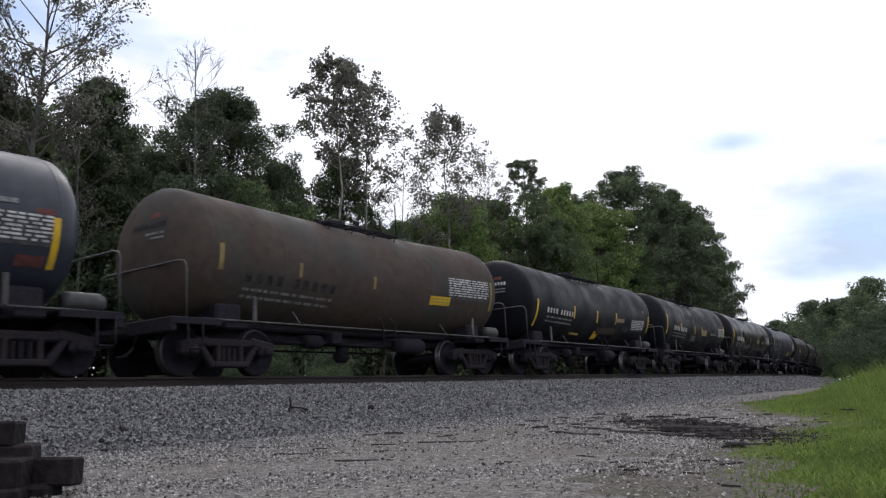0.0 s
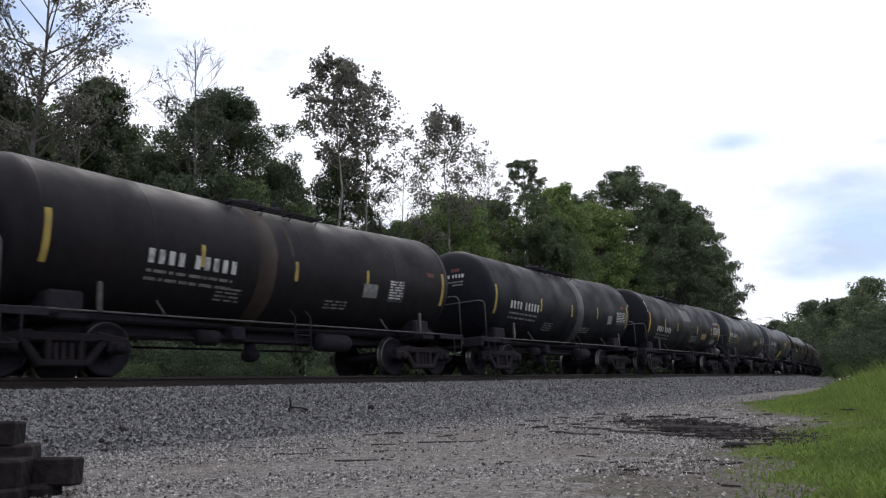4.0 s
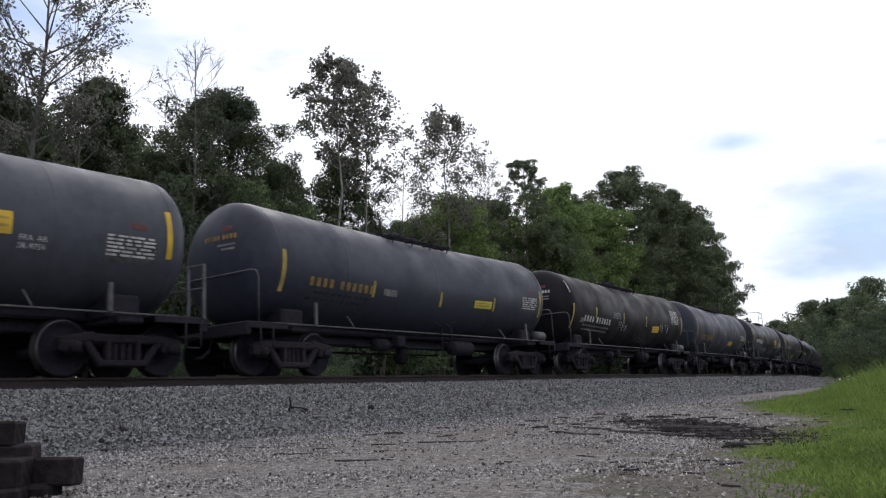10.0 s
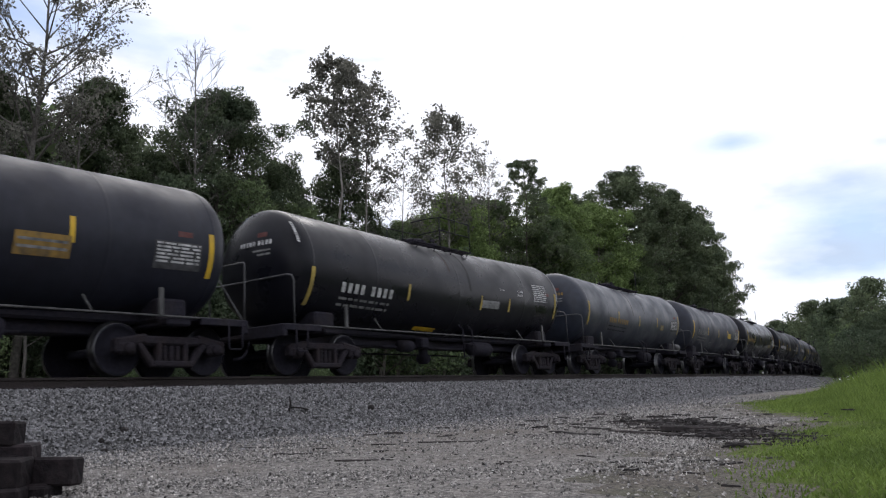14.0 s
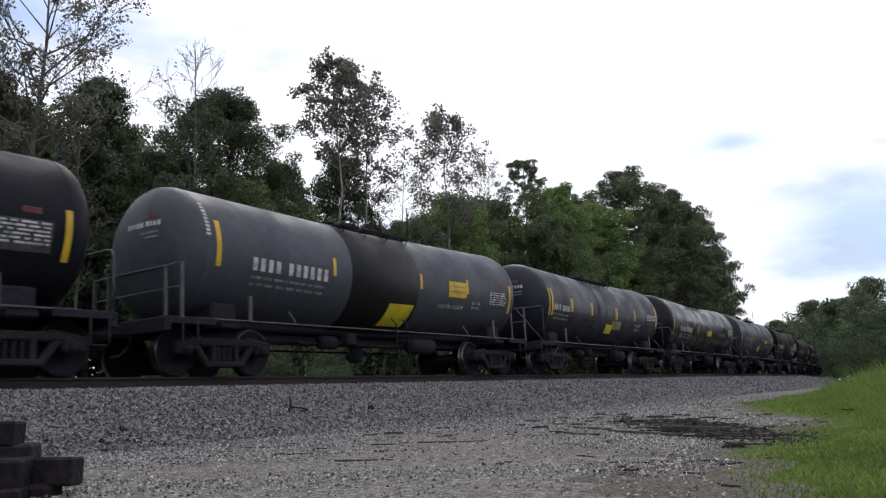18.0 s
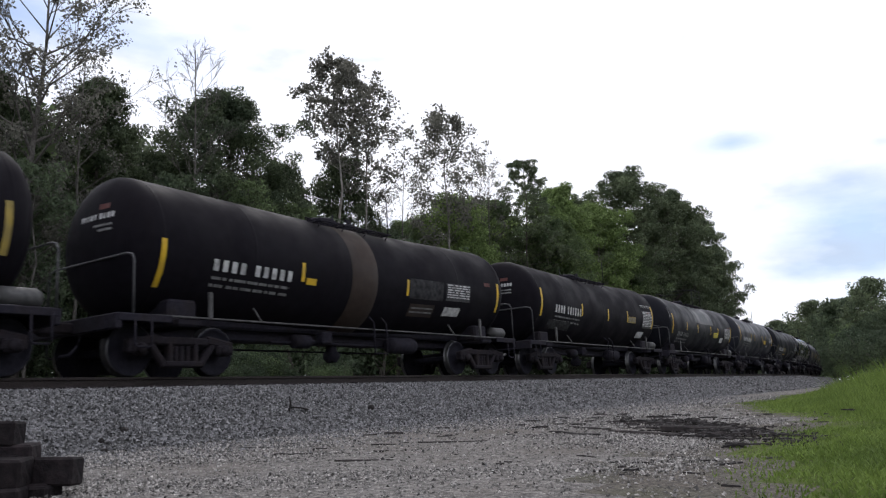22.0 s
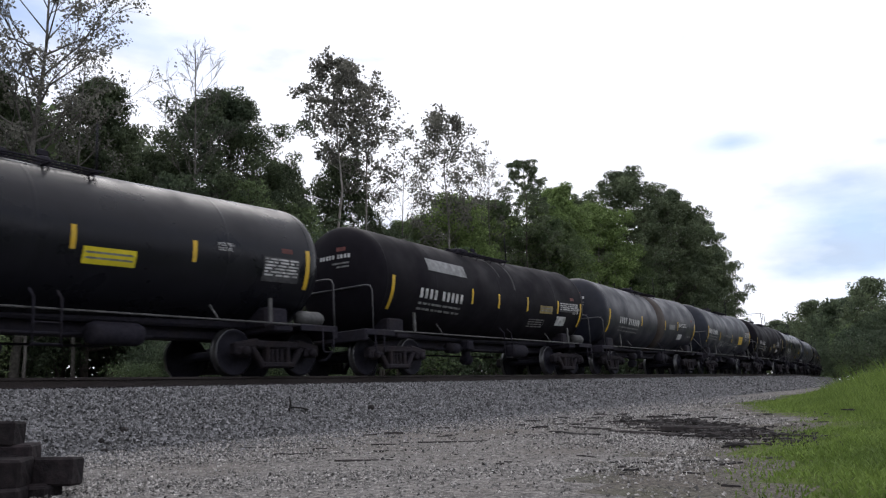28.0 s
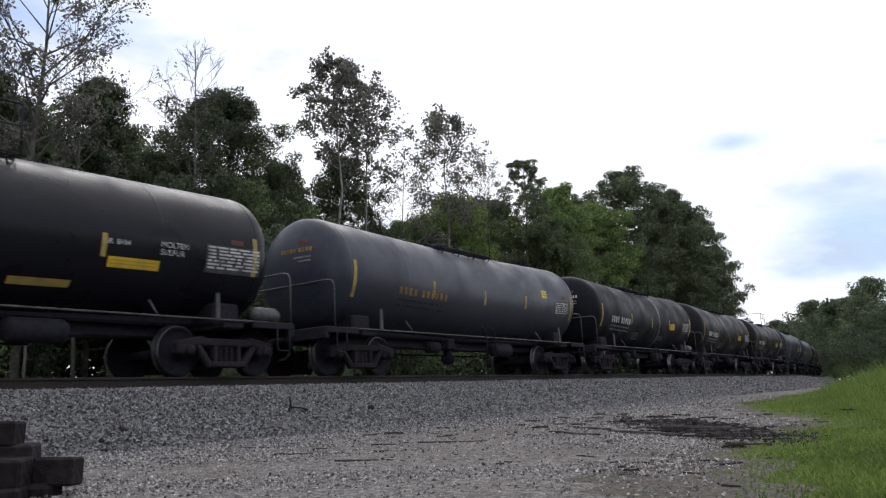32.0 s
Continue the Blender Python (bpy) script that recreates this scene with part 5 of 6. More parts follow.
            part("corner_mark", patch(Shape(), ux(u) - 0.02, ux(u) + 0.07, zz - (z1 - z0) / 13, zz, 0.008, 0, 1), ink, tank)
    # bands and patches
    for kind, u0, u1 in spec.get("bands", ()):
        xa, xb = ux(u0), ux(u1)
        prof = [(xa, R + 0.002), (xa + 0.01, R + 0.007)] + [(x, R + 0.007) for x in (-0.02, 0.02) if xa + 0.05 < x < xb - 0.05] + [(xb - 0.01, R + 0.007), (xb, R + 0.002)]
        part("spill_band", Shape().lathe(prof, "x", (0, 0, ZC), 56), BAND[kind], tank, {"black": "black spill band", "rust": "rust-brown spill band", "pale": "pale worn spill band"}[kind])
    for layer, (kind, xa, xb, za, zb, slant) in enumerate(spec.get("patches", ())):
        mat = {"k": BAND["black"], "b": M_BRIGHTYEL, "p": M_PANEL, "w": M_WHITE, "f": M_FADED, "o": M_ORANGE, "y": M_YELLOW, "s": BAND["pale"], "g": M_GHOST, "r": M_RED, "d": M_DULLYEL, "n": BAND["rust"]}[kind]
        part("painted_patch", patch(Shape(), ux(xa), ux(xb), za, zb, 0.010 + 0.004 * layer, 0, 8, slant), mat, tank)
    for u, z, h, n, seed in spec.get("scrawl", ()):
        g = random.Random(seed)
        x = ux(u)
        for k in range(n):
            for _ in range(3):
                xa, za, d = x + g.uniform(0, h * 0.5), z + g.uniform(0, h * 0.6), g.uniform(-0.16, 0.16)
                part("paint_stroke", patch(Shape(), xa, xa + 0.028, za, za + g.uniform(0.3, 0.5) * h, 0.005, 0, 3, d), M_FADED if spec.get("dim") else M_WHITE if k % 2 else M_PANEL, tank)
            za = z + g.uniform(0.1, 0.9) * h
            part("paint_stroke", patch(Shape(), x, x + h * g.uniform(0.3, 0.55), za, za + 0.028, 0.005, 0, 1), M_FADED if spec.get("dim") else M_PANEL, tank)
            x += h * 0.55
    for k in range(spec.get("spills", rng.choice((0, 0, 0, 2, 3)))):
        x = spec.get("top", 0.0) + rng.uniform(-0.7, 1.0)
        low = rng.uniform(2.1, 2.9)
        part("spill_streak", patch(Shape(), x, x + rng.uniform(0.03, 0.12), low, 3.45, 0.003, 0, 8, rng.uniform(-0.05, 0.05)), rng.choice((BAND["black"], BAND["black"], BAND["rust"])), tank)
    sag_tank(tank, half)
    # fittings on the top
    mx = spec.get("top", 0.0)
    part("manway", shared("housing", housing_mesh), None, car, m=pose(mx - 0.3, 0, SAG_MIDDLE))
    part("safety_valve", shared("valve", valve_mesh), None, car, m=pose(mx + 0.75, 0, SAG_MIDDLE))
    for y in (-0.78, 0.78):
        part("walkway", shared("walkway", walkway_mesh), None, car, m=pose(mx, y, SAG_MIDDLE, 0, 0, 0 if y < 0 else 180))
    rk = spec.get("rails", rng.choice((0, 0, 1)))
    for y in (-0.9, 0.9):
        if rk:
            part("top_rail", shared("railing", railing_mesh), None, car, m=pose(mx + 0.55, y, SAG_MIDDLE, 0, 0, 0 if y < 0 else 180))
        for x in ((-0.2, 1.3) if rk else (1.2,)):
            part("rail_post", shared("rail_post", rail_post_mesh), None, car, m=pose(mx + x, y, SAG_MIDDLE))
    if spec.get("ladder"):
        part("ladder", shared("ladder", ladder_mesh), None, car, m=pose(mx + 0.2, 0, 0))
    else:
        part("side_step", shared("step", step_mesh), None, car, m=pose(mx + 0.2, 0, 0))
    # underframe
    for y in (-1.27, 1.27):
        part("side_rail", Shape().box((0, y, 1.0), (2 * half - 2.2, 0.05, 0.032), 0.008), M_EDGE, car, "thin worn grey side rail")
    part("centre_sill", Shape().box((0, 0, 0.88), (2 * half - 1.2, 0.42, 0.28), 0.03), M_FRAME, car)
    part("belly_plate", Shape().box((0, 0, 1.05), (2 * half - 3.4, 0.9, 0.2), 0.06), M_FRAME, car)
    for k in (-1, 1):
        part("saddle", Shape().box((k * (half - 1.94), 0, 1.14), (0.62, 2.1, 0.42), 0.05).box((k * (half - 1.94), 0, 0.92), (0.5, 2.5, 0.14), 0.03), M_FRAME, car)
        part("end_sill", Shape().box((k * (half - 0.5), 0, 0.88), (0.13, 2.6, 0.26), 0.02), M_FRAME, car)
        part("end_platform", shared("platform", platform_mesh), None, car, m=pose(k * (half - 1.0), 0, 0))
        part("end_rail", shared("end_rail%d" % spec.get("ends", 0), lambda: end_rail_mesh(spec.get("ends", 0))), None, car, m=pose(k * (half - 0.52) + (0.25 if k < 0 else 0.0), 0, 0))
        part("coupler", shared("coupler", coupler_mesh), None, car, m=pose(k * (half - 0.02), 0, 0, 0, 0, 0 if k < 0 else 180))
        part("brake_hose", shared("hose", hose_mesh), None, car, m=pose(k * (half - 0.25), 0, 0, 0, 0, 0 if k < 0 else 180))
        for y in (-1.31, 1.31):
            part("stirrup", shared("stirrup", stirrup_mesh), None, car, m=pose(k * (half - 0.75) + (0.2 if k < 0 else 0.0), y, 0))
            part("bracket", Shape().box((k * (half - 2.35), y * 0.985, 1.24), (0.09, 0.05, 0.48), 0.01), M_EDGE, car)
            part("brace", Shape().tube([(k * (half - 3.6), y * 0.97, 1.0), (k * (half - 3.6) - 0.08, y * 0.86, 1.28)], 0.02, 6), M_EDGE, car)
    part("brake_rigging", shared("rigging", rigging_mesh), None, car)
    if spec.get("cylinder", rng.random() < 0.45):
        part("air_cylinder", Shape().lathe([(-0.36, 0), (-0.34, 0.12), (-0.26, 0.16), (0.26, 0.16), (0.34, 0.12), (0.36, 0)], "x", (half - 0.95, -0.95, 1.18), 16), M_EDGE, car, "grey horizontal air cylinder")
    wheels = add_truck(car, -(half - 1.05 - 0.889)) + add_truck(car, half - 1.05 - 0.889)
    return car, wheels


BLACK = "black tank car with white stencilled marks and yellow bars"
GLOSS = "glossy black tank car with white marks and yellow bars"
SOOTY = "sooty brown-black tank car with white marks"
SLATE = "slate-grey tank car with white marks and yellow bars"
GREY = "dull grey tank car with faded white marks"
BLUE = "blue-grey tank car with orange marks and yellow bars"
PATCHED = "light grey tank car with a black middle band and yellow panel"


def car_list():
    """Leading axle of each car along the train, from the first in view, and its look."""
    c = []

    def add(s, paint_, label, **more):
        c.append(dict(s=s, paint=paint_, label=label, **more))

    add(-4.0, "bluegrey", "blue-grey tank car with a white data panel and yellow bars", panel=(0.84, 1.9, 1.15, 0.5), words=(),
        patches=(("r", 0.895, 0.935, 1.6, 1.76, 0.0), ("f", 0.84, 0.89, 2.5, 2.58, 0.0)), tail=(0.945, 1.58, 2.36))
    add(9.12, "brown", "weathered brown and grey tank car with dull yellow bars", bars="a", ink="g", digits=5, rails=0, placard=(0.695, 1.76, 0.9, 0.22, "y"), words=(),
        patches=(), print=(), lead=(0.053, 1.9, 2.39), spots=(0.252, 0.481), spot_z=(1.99, 2.28), mark=(0.114, 0.364, 1.75, 1.94), panel=(0.768, 1.94, 2.05, 0.58))
    add(21.59, "black", BLACK, digits=5, mark=(0.119, 0.305, 1.92, 2.08), spots=(0.309, 0.489, 0.656), placard=(0.651, 1.94, 0.88, 0.14, "d"), words=(), rails=0,
        lead=(0.055, 1.47, 2.28), tail=(0.982, 1.65, 2.26), spot_z=(1.87, 2.28), panel=(0.805, 1.64, 1.48, 0.45), print=(),
        patches=(("d", 0.316, 0.384, 1.38, 1.44, 0.0), ("y", 0.488, 0.528, 1.32, 1.58, 0.0), ("n", 0.501, 0.674, 1.5, 1.72, 0.0), ("g", 0.724, 0.814, 1.58, 1.83, 0.0)))
    add(34.45, "black", BLACK, digits=4, mark=(0.136, 0.329, 1.94, 2.13), spots=(0.237, 0.451, 0.57), placard=(0.57, 1.9, 0.92, 0.29, "d"),
        patches=(("n", 0.556, 0.648, 1.22, 1.32, 0.0), ("g", 0.30, 0.43, 2.55, 2.8, 0.25), ("g", 0.45, 0.60, 2.45, 2.95, 0.2), ("g", 0.62, 0.72, 2.5, 2.75, 0.3)), words=(("MOLTEN SULFUR", 0.727, 1.95, 0.105),), rails=1, lead=(0.04, 1.71, 2.57),
        tail=(0.988, 1.84, 2.47), spot_z=(1.96, 2.32), panel=(0.87, 1.85, 1.3, 0.5), print=((0.408, 1.81, 4, 0.69),))
    add(47.15, "satin", GLOSS, digits=4, mark=(0.116, 0.283, 1.9, 2.13), spots=(0.204, 0.432, 0.674), words=(("MOLTEN SULFUR", 0.752, 1.93, 0.105),),
        placard=(0.6, 1.94, 0.85, 0.22, "d"), rails=1, lead=(0.036, 1.61, 2.47), tail=(0.976, 1.76, 2.48), spot_z=(1.92, 2.32), panel=(0.874, 1.89, 1.31, 0.5),
        print=((0.345, 1.75, 4, 1.06), (0.706, 1.6, 2, 1.39)), patches=(("n", 0.423, 0.494, 1.29, 1.4, 0.0),))
    add(61.18, "grey", GREY, ink="f", spots=(0.324, 0.375, 0.609, 0.771), rails=0, ends=2, mark=(0.108, 0.309, 2.0, 2.18), patches=(("k", 0.42, 0.5, 2.3, 3.3, 0.0),), words=(),
        lead=(0.025, 1.94, 2.77), tail=(0.988, 1.88, 2.55), spot_z=(2.12, 2.48), corner=(0.009, 2.38, 3.02), placard=(0.682, 1.47, 1.1, 0.24, "y"),
        panel=(0.897, 1.82, 1.18, 0.56), print=())
    add(74.71, "brownblack", SOOTY, digits=5, bars="d", mark=(0.2, 0.375, 1.9, 2.14), panel=(0.78, 1.7, 0.6, 0.5), placard=(0.7, 1.75, 0.5, 0.3, "p"), bands=(("rust", 0.42, 0.46),), words=(),
        rails=0)
    add(88.0, "black", "black tank car with a pale worn band and white marks", digits=5, bars="d", bands=(("pale", 0.55, 0.6),), rails=0, placard=(0.8, 1.8, 0.4, 0.3, "p"),
        words=())
    add(100.9, "black", BLACK, digits=4, mark=(0.124, 0.284, 1.79, 2.0), spots=(0.208, 0.363, 0.636, 0.853), corner=(0.018, 2.46, 2.96), placard=(0.701, 1.7, 0.92, 0.28, "o"),
        patches=(("s", 0.443, 0.546, 2.49, 3.02, 0.0), ("g", 0.313, 0.432, 2.29, 2.32, 0.0), ("g", 0.471, 0.627, 1.97, 2.21, 0.0), ("p", 0.862, 0.931, 1.5, 1.73, 0.0)), rails=0,
        words=(("MOLTEN SULFUR", 0.884, 2.49, 0.105),), lead=(0.036, 1.68, 2.5), tail=(0.993, 1.68, 2.49), spot_z=(1.94, 2.34), panel=(0.885, 1.87, 1.32, 0.47),
        print=((0.545, 1.81, 5, 1.24),))
    add(114.93, "darkgrey", SLATE, digits=5, ends=2, mark=(0.048, 0.233, 2.02, 2.24), spots=(0.26, 0.53, 0.787),
        bands=(("pale", 0.56, 0.575), ("pale", 0.6, 0.612), ("pale", 0.635, 0.65)), placard=(0.691, 1.76, 1.07, 0.28, "d"), rails=0, words=(), lead=(0.043, 1.57, 2.39),
        tail=(1.001, 1.58, 2.29), spot_z=(1.76, 2.17), print=((0.288, 2.12, 4, 0.7),),
        patches=(("k", 0.504, 0.65, 1.81, 2.87, 0.0), ("n", 0.405, 0.536, 1.18, 1.89, 0.0)))
    add(127.64, "slate", "slate-grey tank car with black and yellow middle panels", mark=(0.118, 0.303, 1.99, 2.22), spots=(0.35, 0.565, 0.778), corner=(0.013, 2.28, 2.91),
        ends=1, rails=1, placard=(0.698, 2.05, 0.72, 0.31, "y"), words=(("MOLTEN SULFUR", 0.65, 1.85, 0.105), ("FRA AR", 0.769, 1.99, 0.09), ("SR-9754", 0.769, 1.87, 0.09)),
        patches=(("k", 0.376, 0.568, 1.25, 2.25, 0.0), ("b", 0.478, 0.552, 1.25, 1.74, 0.12)), panel=(0.9, 1.85, 0.6, 0.4), lead=(0.04, 1.91, 2.76), tail=(0.998, 1.89, 2.78),
        spot_z=(2.11, 2.5), print=((0.281, 1.73, 3, 1.19),))
    add(141.21, "gloss", GLOSS, digits=4, mark=(0.116, 0.286, 1.91, 2.13), spots=(0.205, 0.43, 0.681), words=(("MOLTEN SULFUR", 0.739, 1.99, 0.105),),
        placard=(0.611, 1.94, 0.83, 0.21, "y"), rails=0, lead=(0.04, 1.63, 2.45), spot_z=(1.94, 2.32), print=((0.348, 1.76, 3, 0.98), (0.66, 1.69, 3, 1.11)),
        patches=())
    add(155.14, "brownblack", "sooty brown-black tank car with white marks and faded bars", ladder=True, digits=4, corner=(0.019, 2.47, 2.99), mark=(0.123, 0.293, 1.8, 2.02),
        bars="d", spots=(0.21, 0.438, 0.681, 0.848), rails=0, placard=(0.758, 1.76, 0.98, 0.22, "y"),
        patches=(("f", 0.722, 0.729, 1.51, 2.57, 0.05), ("f", 0.70, 0.745, 2.28, 2.36, 0.0), ("n", 0.498, 0.504, 1.5, 3.3, 0.0), ("s", 0.520, 0.524, 1.6, 3.3, 0.0), ("n", 0.541, 0.55, 1.47, 3.3, 0.0), ("s", 0.564, 0.567, 1.7, 3.2, 0.0)), words=(("SR 9144", 0.87, 2.2, 0.09), ("MOLTEN SULFUR", 0.87, 2.08, 0.09)),
        panel=(0.88, 1.68, 0.75, 0.36), lead=(0.039, 1.53, 2.35), spot_z=(1.94, 2.33), print=((0.386, 1.73, 6, 1.35),))
    add(169.1, "lightgrey", PATCHED, corner=(0.006, 2.51, 3.09), mark=(0.12, 0.309, 1.98, 2.21), spots=(0.339, 0.585), bands=(("black", 0.352, 0.572),), ends=1, rails=1,
        words=(("MOLTEN SULFUR", 0.637, 1.86, 0.105), ("FRA AR", 0.757, 2.0, 0.09), ("SR-9754", 0.757, 1.88, 0.09)), placard=(0.68, 2.06, 0.8, 0.34, "y"),
        patches=(("b", 0.467, 0.55, 1.16, 1.63, 0.1),), lead=(0.029, 1.9, 2.77), tail=(0.979, 1.94, 2.79), spot_z=(2.1, 2.49), print=((0.275, 1.68, 4, 1.16),))
    add(182.86, "blue", BLUE, ink="o", bars="d", mark=(0.106, 0.287, 1.83, 2.01), digits=6, placard=(0.652, 1.82, 0.91, 0.2, "b"), words=(), ends=0, rails=0, print=(),
        lead=(0.039, 1.63, 2.47), spots=(0.284, 0.514, 0.74), spot_z=(1.77, 2.14), patches=(("f", 0.314, 0.357, 1.85, 2.0, 0.0),))
    add(196.69, "brownblack", "sooty brown-black tank car with white marks and paint scrawls", corner=(0.003, 2.67, 3.11), mark=(0.092, 0.286, 1.79, 1.99), bars="d",
        spots=(0.173, 0.388, 0.593), scrawl=((0.344, 1.62, 0.44, 4, 150), (0.726, 1.65, 0.56, 4, 151)), placard=(0.654, 1.74, 0.87, 0.25, "y"), rails=0, words=(),
        lead=(0.015, 1.52, 2.31), spot_z=(1.95, 2.34), panel=(0.852, 2.08, 1.09, 0.69), print=((0.302, 2.27, 4, 0.75),),
        patches=(("f", 0.069, 0.089, 1.74, 1.89, 0.0), ("g", 0.553, 0.647, 1.35, 1.59, 0.0)))
    add(211.33, "blue", BLUE, ink="o", bars="d", mark=(0.124, 0.309, 1.71, 1.96), placard=(0.61, 1.6, 0.94, 0.21, "y"), words=(("MOLTEN SULFUR", 0.86, 1.86, 0.08),), rails=0,
        cylinder=True, print=(), lead=(0.042, 1.79, 2.67), spots=(0.311, 0.531, 0.737), spot_z=(1.99, 2.41), panel=(0.856, 1.78, 1.14, 0.41), patches=())
    add(225.14, "darkgrey", SLATE, mark=(0.111, 0.301, 1.97, 2.21), corner=(0.007, 2.3, 2.92), spots=(0.313, 0.488, 0.706), ends=1, rails=1,
        words=(("MOLTEN SULFUR", 0.699, 1.83, 0.105), ("FRA AR", 0.825, 1.97, 0.09), ("SR-9754", 0.825, 1.85, 0.09)), placard=(0.737, 2.01, 0.73, 0.38, "y"),
        patches=(("k", 0.465, 0.565, 1.42, 2.12, 0.0), ("r", 0.091, 0.12, 1.71, 1.79, 0.0)), cylinder=True, lead=(0.043, 1.93, 2.76), spot_z=(2.1, 2.51),
        print=((0.345, 1.69, 6, 1.47),))
    add(238.76, "darkgrey", GREY, ink="f", corner=(0.014, 2.38, 3.01), ends=2, mark=(0.112, 0.308, 1.96, 2.16), spots=(0.321, 0.373, 0.6, 0.749), rails=0, words=(),
        placard=(0.674, 1.81, 0.89, 0.35, "o"), bands=(("pale", 0.5, 0.505),), lead=(0.035, 1.9, 2.7), spot_z=(2.06, 2.48), print=(),
        patches=(("b", 0.47, 0.522, 1.36, 1.65, 0.0),))
    add(252.64, "gloss", GLOSS, digits=4, corner=(-0.005, 2.66, 3.14), mark=(0.109, 0.266, 1.77, 1.98), bars="d", rails=1, placard=(0.6, 1.86, 0.92, 0.21, "p"),
        words=(("MOLTEN", 0.764, 2.39, 0.07), ("SULFUR", 0.764, 2.28, 0.07), ("SR 9144", 0.679, 2.39, 0.06)), patches=(("y", 0.379, 0.456, 1.19, 1.27, 0.0),),
        lead=(0.029, 1.42, 2.2), spots=(0.314, 0.596, 0.727), spot_z=(1.8, 2.19), panel=(0.849, 2.09, 0.95, 0.65), print=())
    add(266.58, "bluegrey", BLUE, ink="o", bars="d", mark=(0.22, 0.395, 1.9, 2.08), words=(), rails=0, cylinder=True, placard=(0.75, 1.85, 0.4, 0.2, "d"), print=())
    add(279.6, "slate", "slate-grey tank car with faded marks and yellow bars", ink="f", words=(), rails=0)
    add(292.01, "gloss", "glossy black tank car with orange marks and paint scrawls", ink="o", digits=5, mark=(0.066, 0.258, 1.94, 2.16), bars="d",
        scrawl=((0.023, 1.3, 0.38, 4, 220), (0.283, 1.61, 0.32, 6, 221), (0.433, 1.7, 0.31, 7, 222), (0.461, 1.39, 0.28, 5, 223), (0.603, 1.65, 0.27, 11, 224)), words=(), rails=0,
        placard=(0.741, 1.77, 0.83, 0.22, "d"), print=(), lead=(0.054, 1.77, 2.61), tail=(0.965, 1.76, 2.63), spots=(0.282, 0.46, 0.654, 0.839), spot_z=(2.0, 2.38),
        patches=())
    add(304.47, "black", BLACK, mark=(0.12, 0.323, 1.89, 2.12), spots=(0.207, 0.394, 0.57), words=(("MOLTEN SULFUR", 0.729, 1.92, 0.105),), placard=(0.5, 1.93, 0.82, 0.23, "d"),
        rails=0, bands=(("pale", 0.575, 0.58),), lead=(0.032, 1.66, 2.48), spot_z=(1.93, 2.34), print=((0.372, 1.66, 3, 0.77),),
        patches=(("s", 0.504, 0.57, 2.13, 3.4, 0.0),))
    add(318.73, "lightgrey", PATCHED, corner=(0.029, 2.47, 3.16), mark=(0.123, 0.31, 1.98, 2.23), spots=(0.323, 0.597, 0.779), bands=(("black", 0.372, 0.588),), ends=1, rails=0,
        words=(("MOLTEN SULFUR", 0.665, 1.72, 0.11), ("FRA AR", 0.80, 1.86, 0.09), ("SR-9754", 0.80, 1.74, 0.09)), placard=(0.702, 2.01, 0.84, 0.41, "y"), patches=(("b", 0.49, 0.572, 1.24, 1.73, 0.1),), lead=(0.051, 1.95, 2.82), spot_z=(2.13, 2.52), print=())
    add(332.41, "darkgrey", "dark grey tank car with doubled yellow bars", digits=5, double=True, ends=2, mark=(0.063, 0.176, 2.02, 2.22), spots=(0.193, 0.349, 0.567, 0.748),
        words=(("MOLTEN", 0.749, 1.84, 0.11), ("SULFUR", 0.749, 1.68, 0.11)), placard=(0.526, 1.69, 0.89, 0.31, "d"),
        patches=(("b", 0.473, 0.531, 1.54, 1.85, 0.0), ("g", 0.29, 0.386, 1.65, 1.92, 0.0), ("k", 0.405, 0.412, 2.2, 3.35, 0.0), ("k", 0.432, 0.437, 2.4, 3.35, 0.0), ("k", 0.47, 0.477, 2.1, 3.35, 0.0), ("n", 0.50, 0.504, 2.3, 3.35, 0.0)), rails=0, lead=(0.049, 1.83, 2.7),
        tail=(0.981, 1.82, 2.69), spot_z=(2.06, 2.5), panel=(0.871, 2.05, 1.1, 0.33), print=())
    add(345.2, "gloss", GLOSS, digits=4, mark=(0.114, 0.279, 1.94, 2.16), spots=(0.198, 0.368, 0.575), words=(("MOLTEN SULFUR", 0.716, 1.96, 0.105),),
        placard=(0.506, 1.94, 0.8, 0.24, "y"), rails=1, bars="d", lead=(0.029, 1.73, 2.56), spot_z=(1.96, 2.34), panel=(0.875, 1.92, 1.02, 0.49), print=(), patches=())
    add(359.28, "grey", "dull grey tank car with faded marks and yellow bars", ink="f", corner=(0.001, 2.25, 2.87), ends=2, mark=(0.109, 0.301, 1.99, 2.18), spots=(0.315, 0.373, 0.606),
        rails=0, words=(("FRA AR", 0.792, 2.03, 0.11), ("MOLTEN SULFUR", 0.757, 1.81, 0.09), ("SR 9754", 0.828, 1.67, 0.09)), placard=(0.684, 2.01, 0.88, 0.2, "y"), patches=(("k", 0.49, 0.5, 1.2, 3.2, 0.0), ("b", 0.479, 0.525, 1.53, 1.84, 0.0), ("f", 0.67, 0.678, 2.0, 2.2, 0.0), ("f", 0.775, 0.783, 2.0, 2.2, 0.0)),
        scrawl=((0.504, 1.8, 0.28, 5, 270),), lead=(0.025, 1.92, 2.76), spot_z=(2.09, 2.5), panel=(0.867, 1.98, 1.2, 0.42), print=())
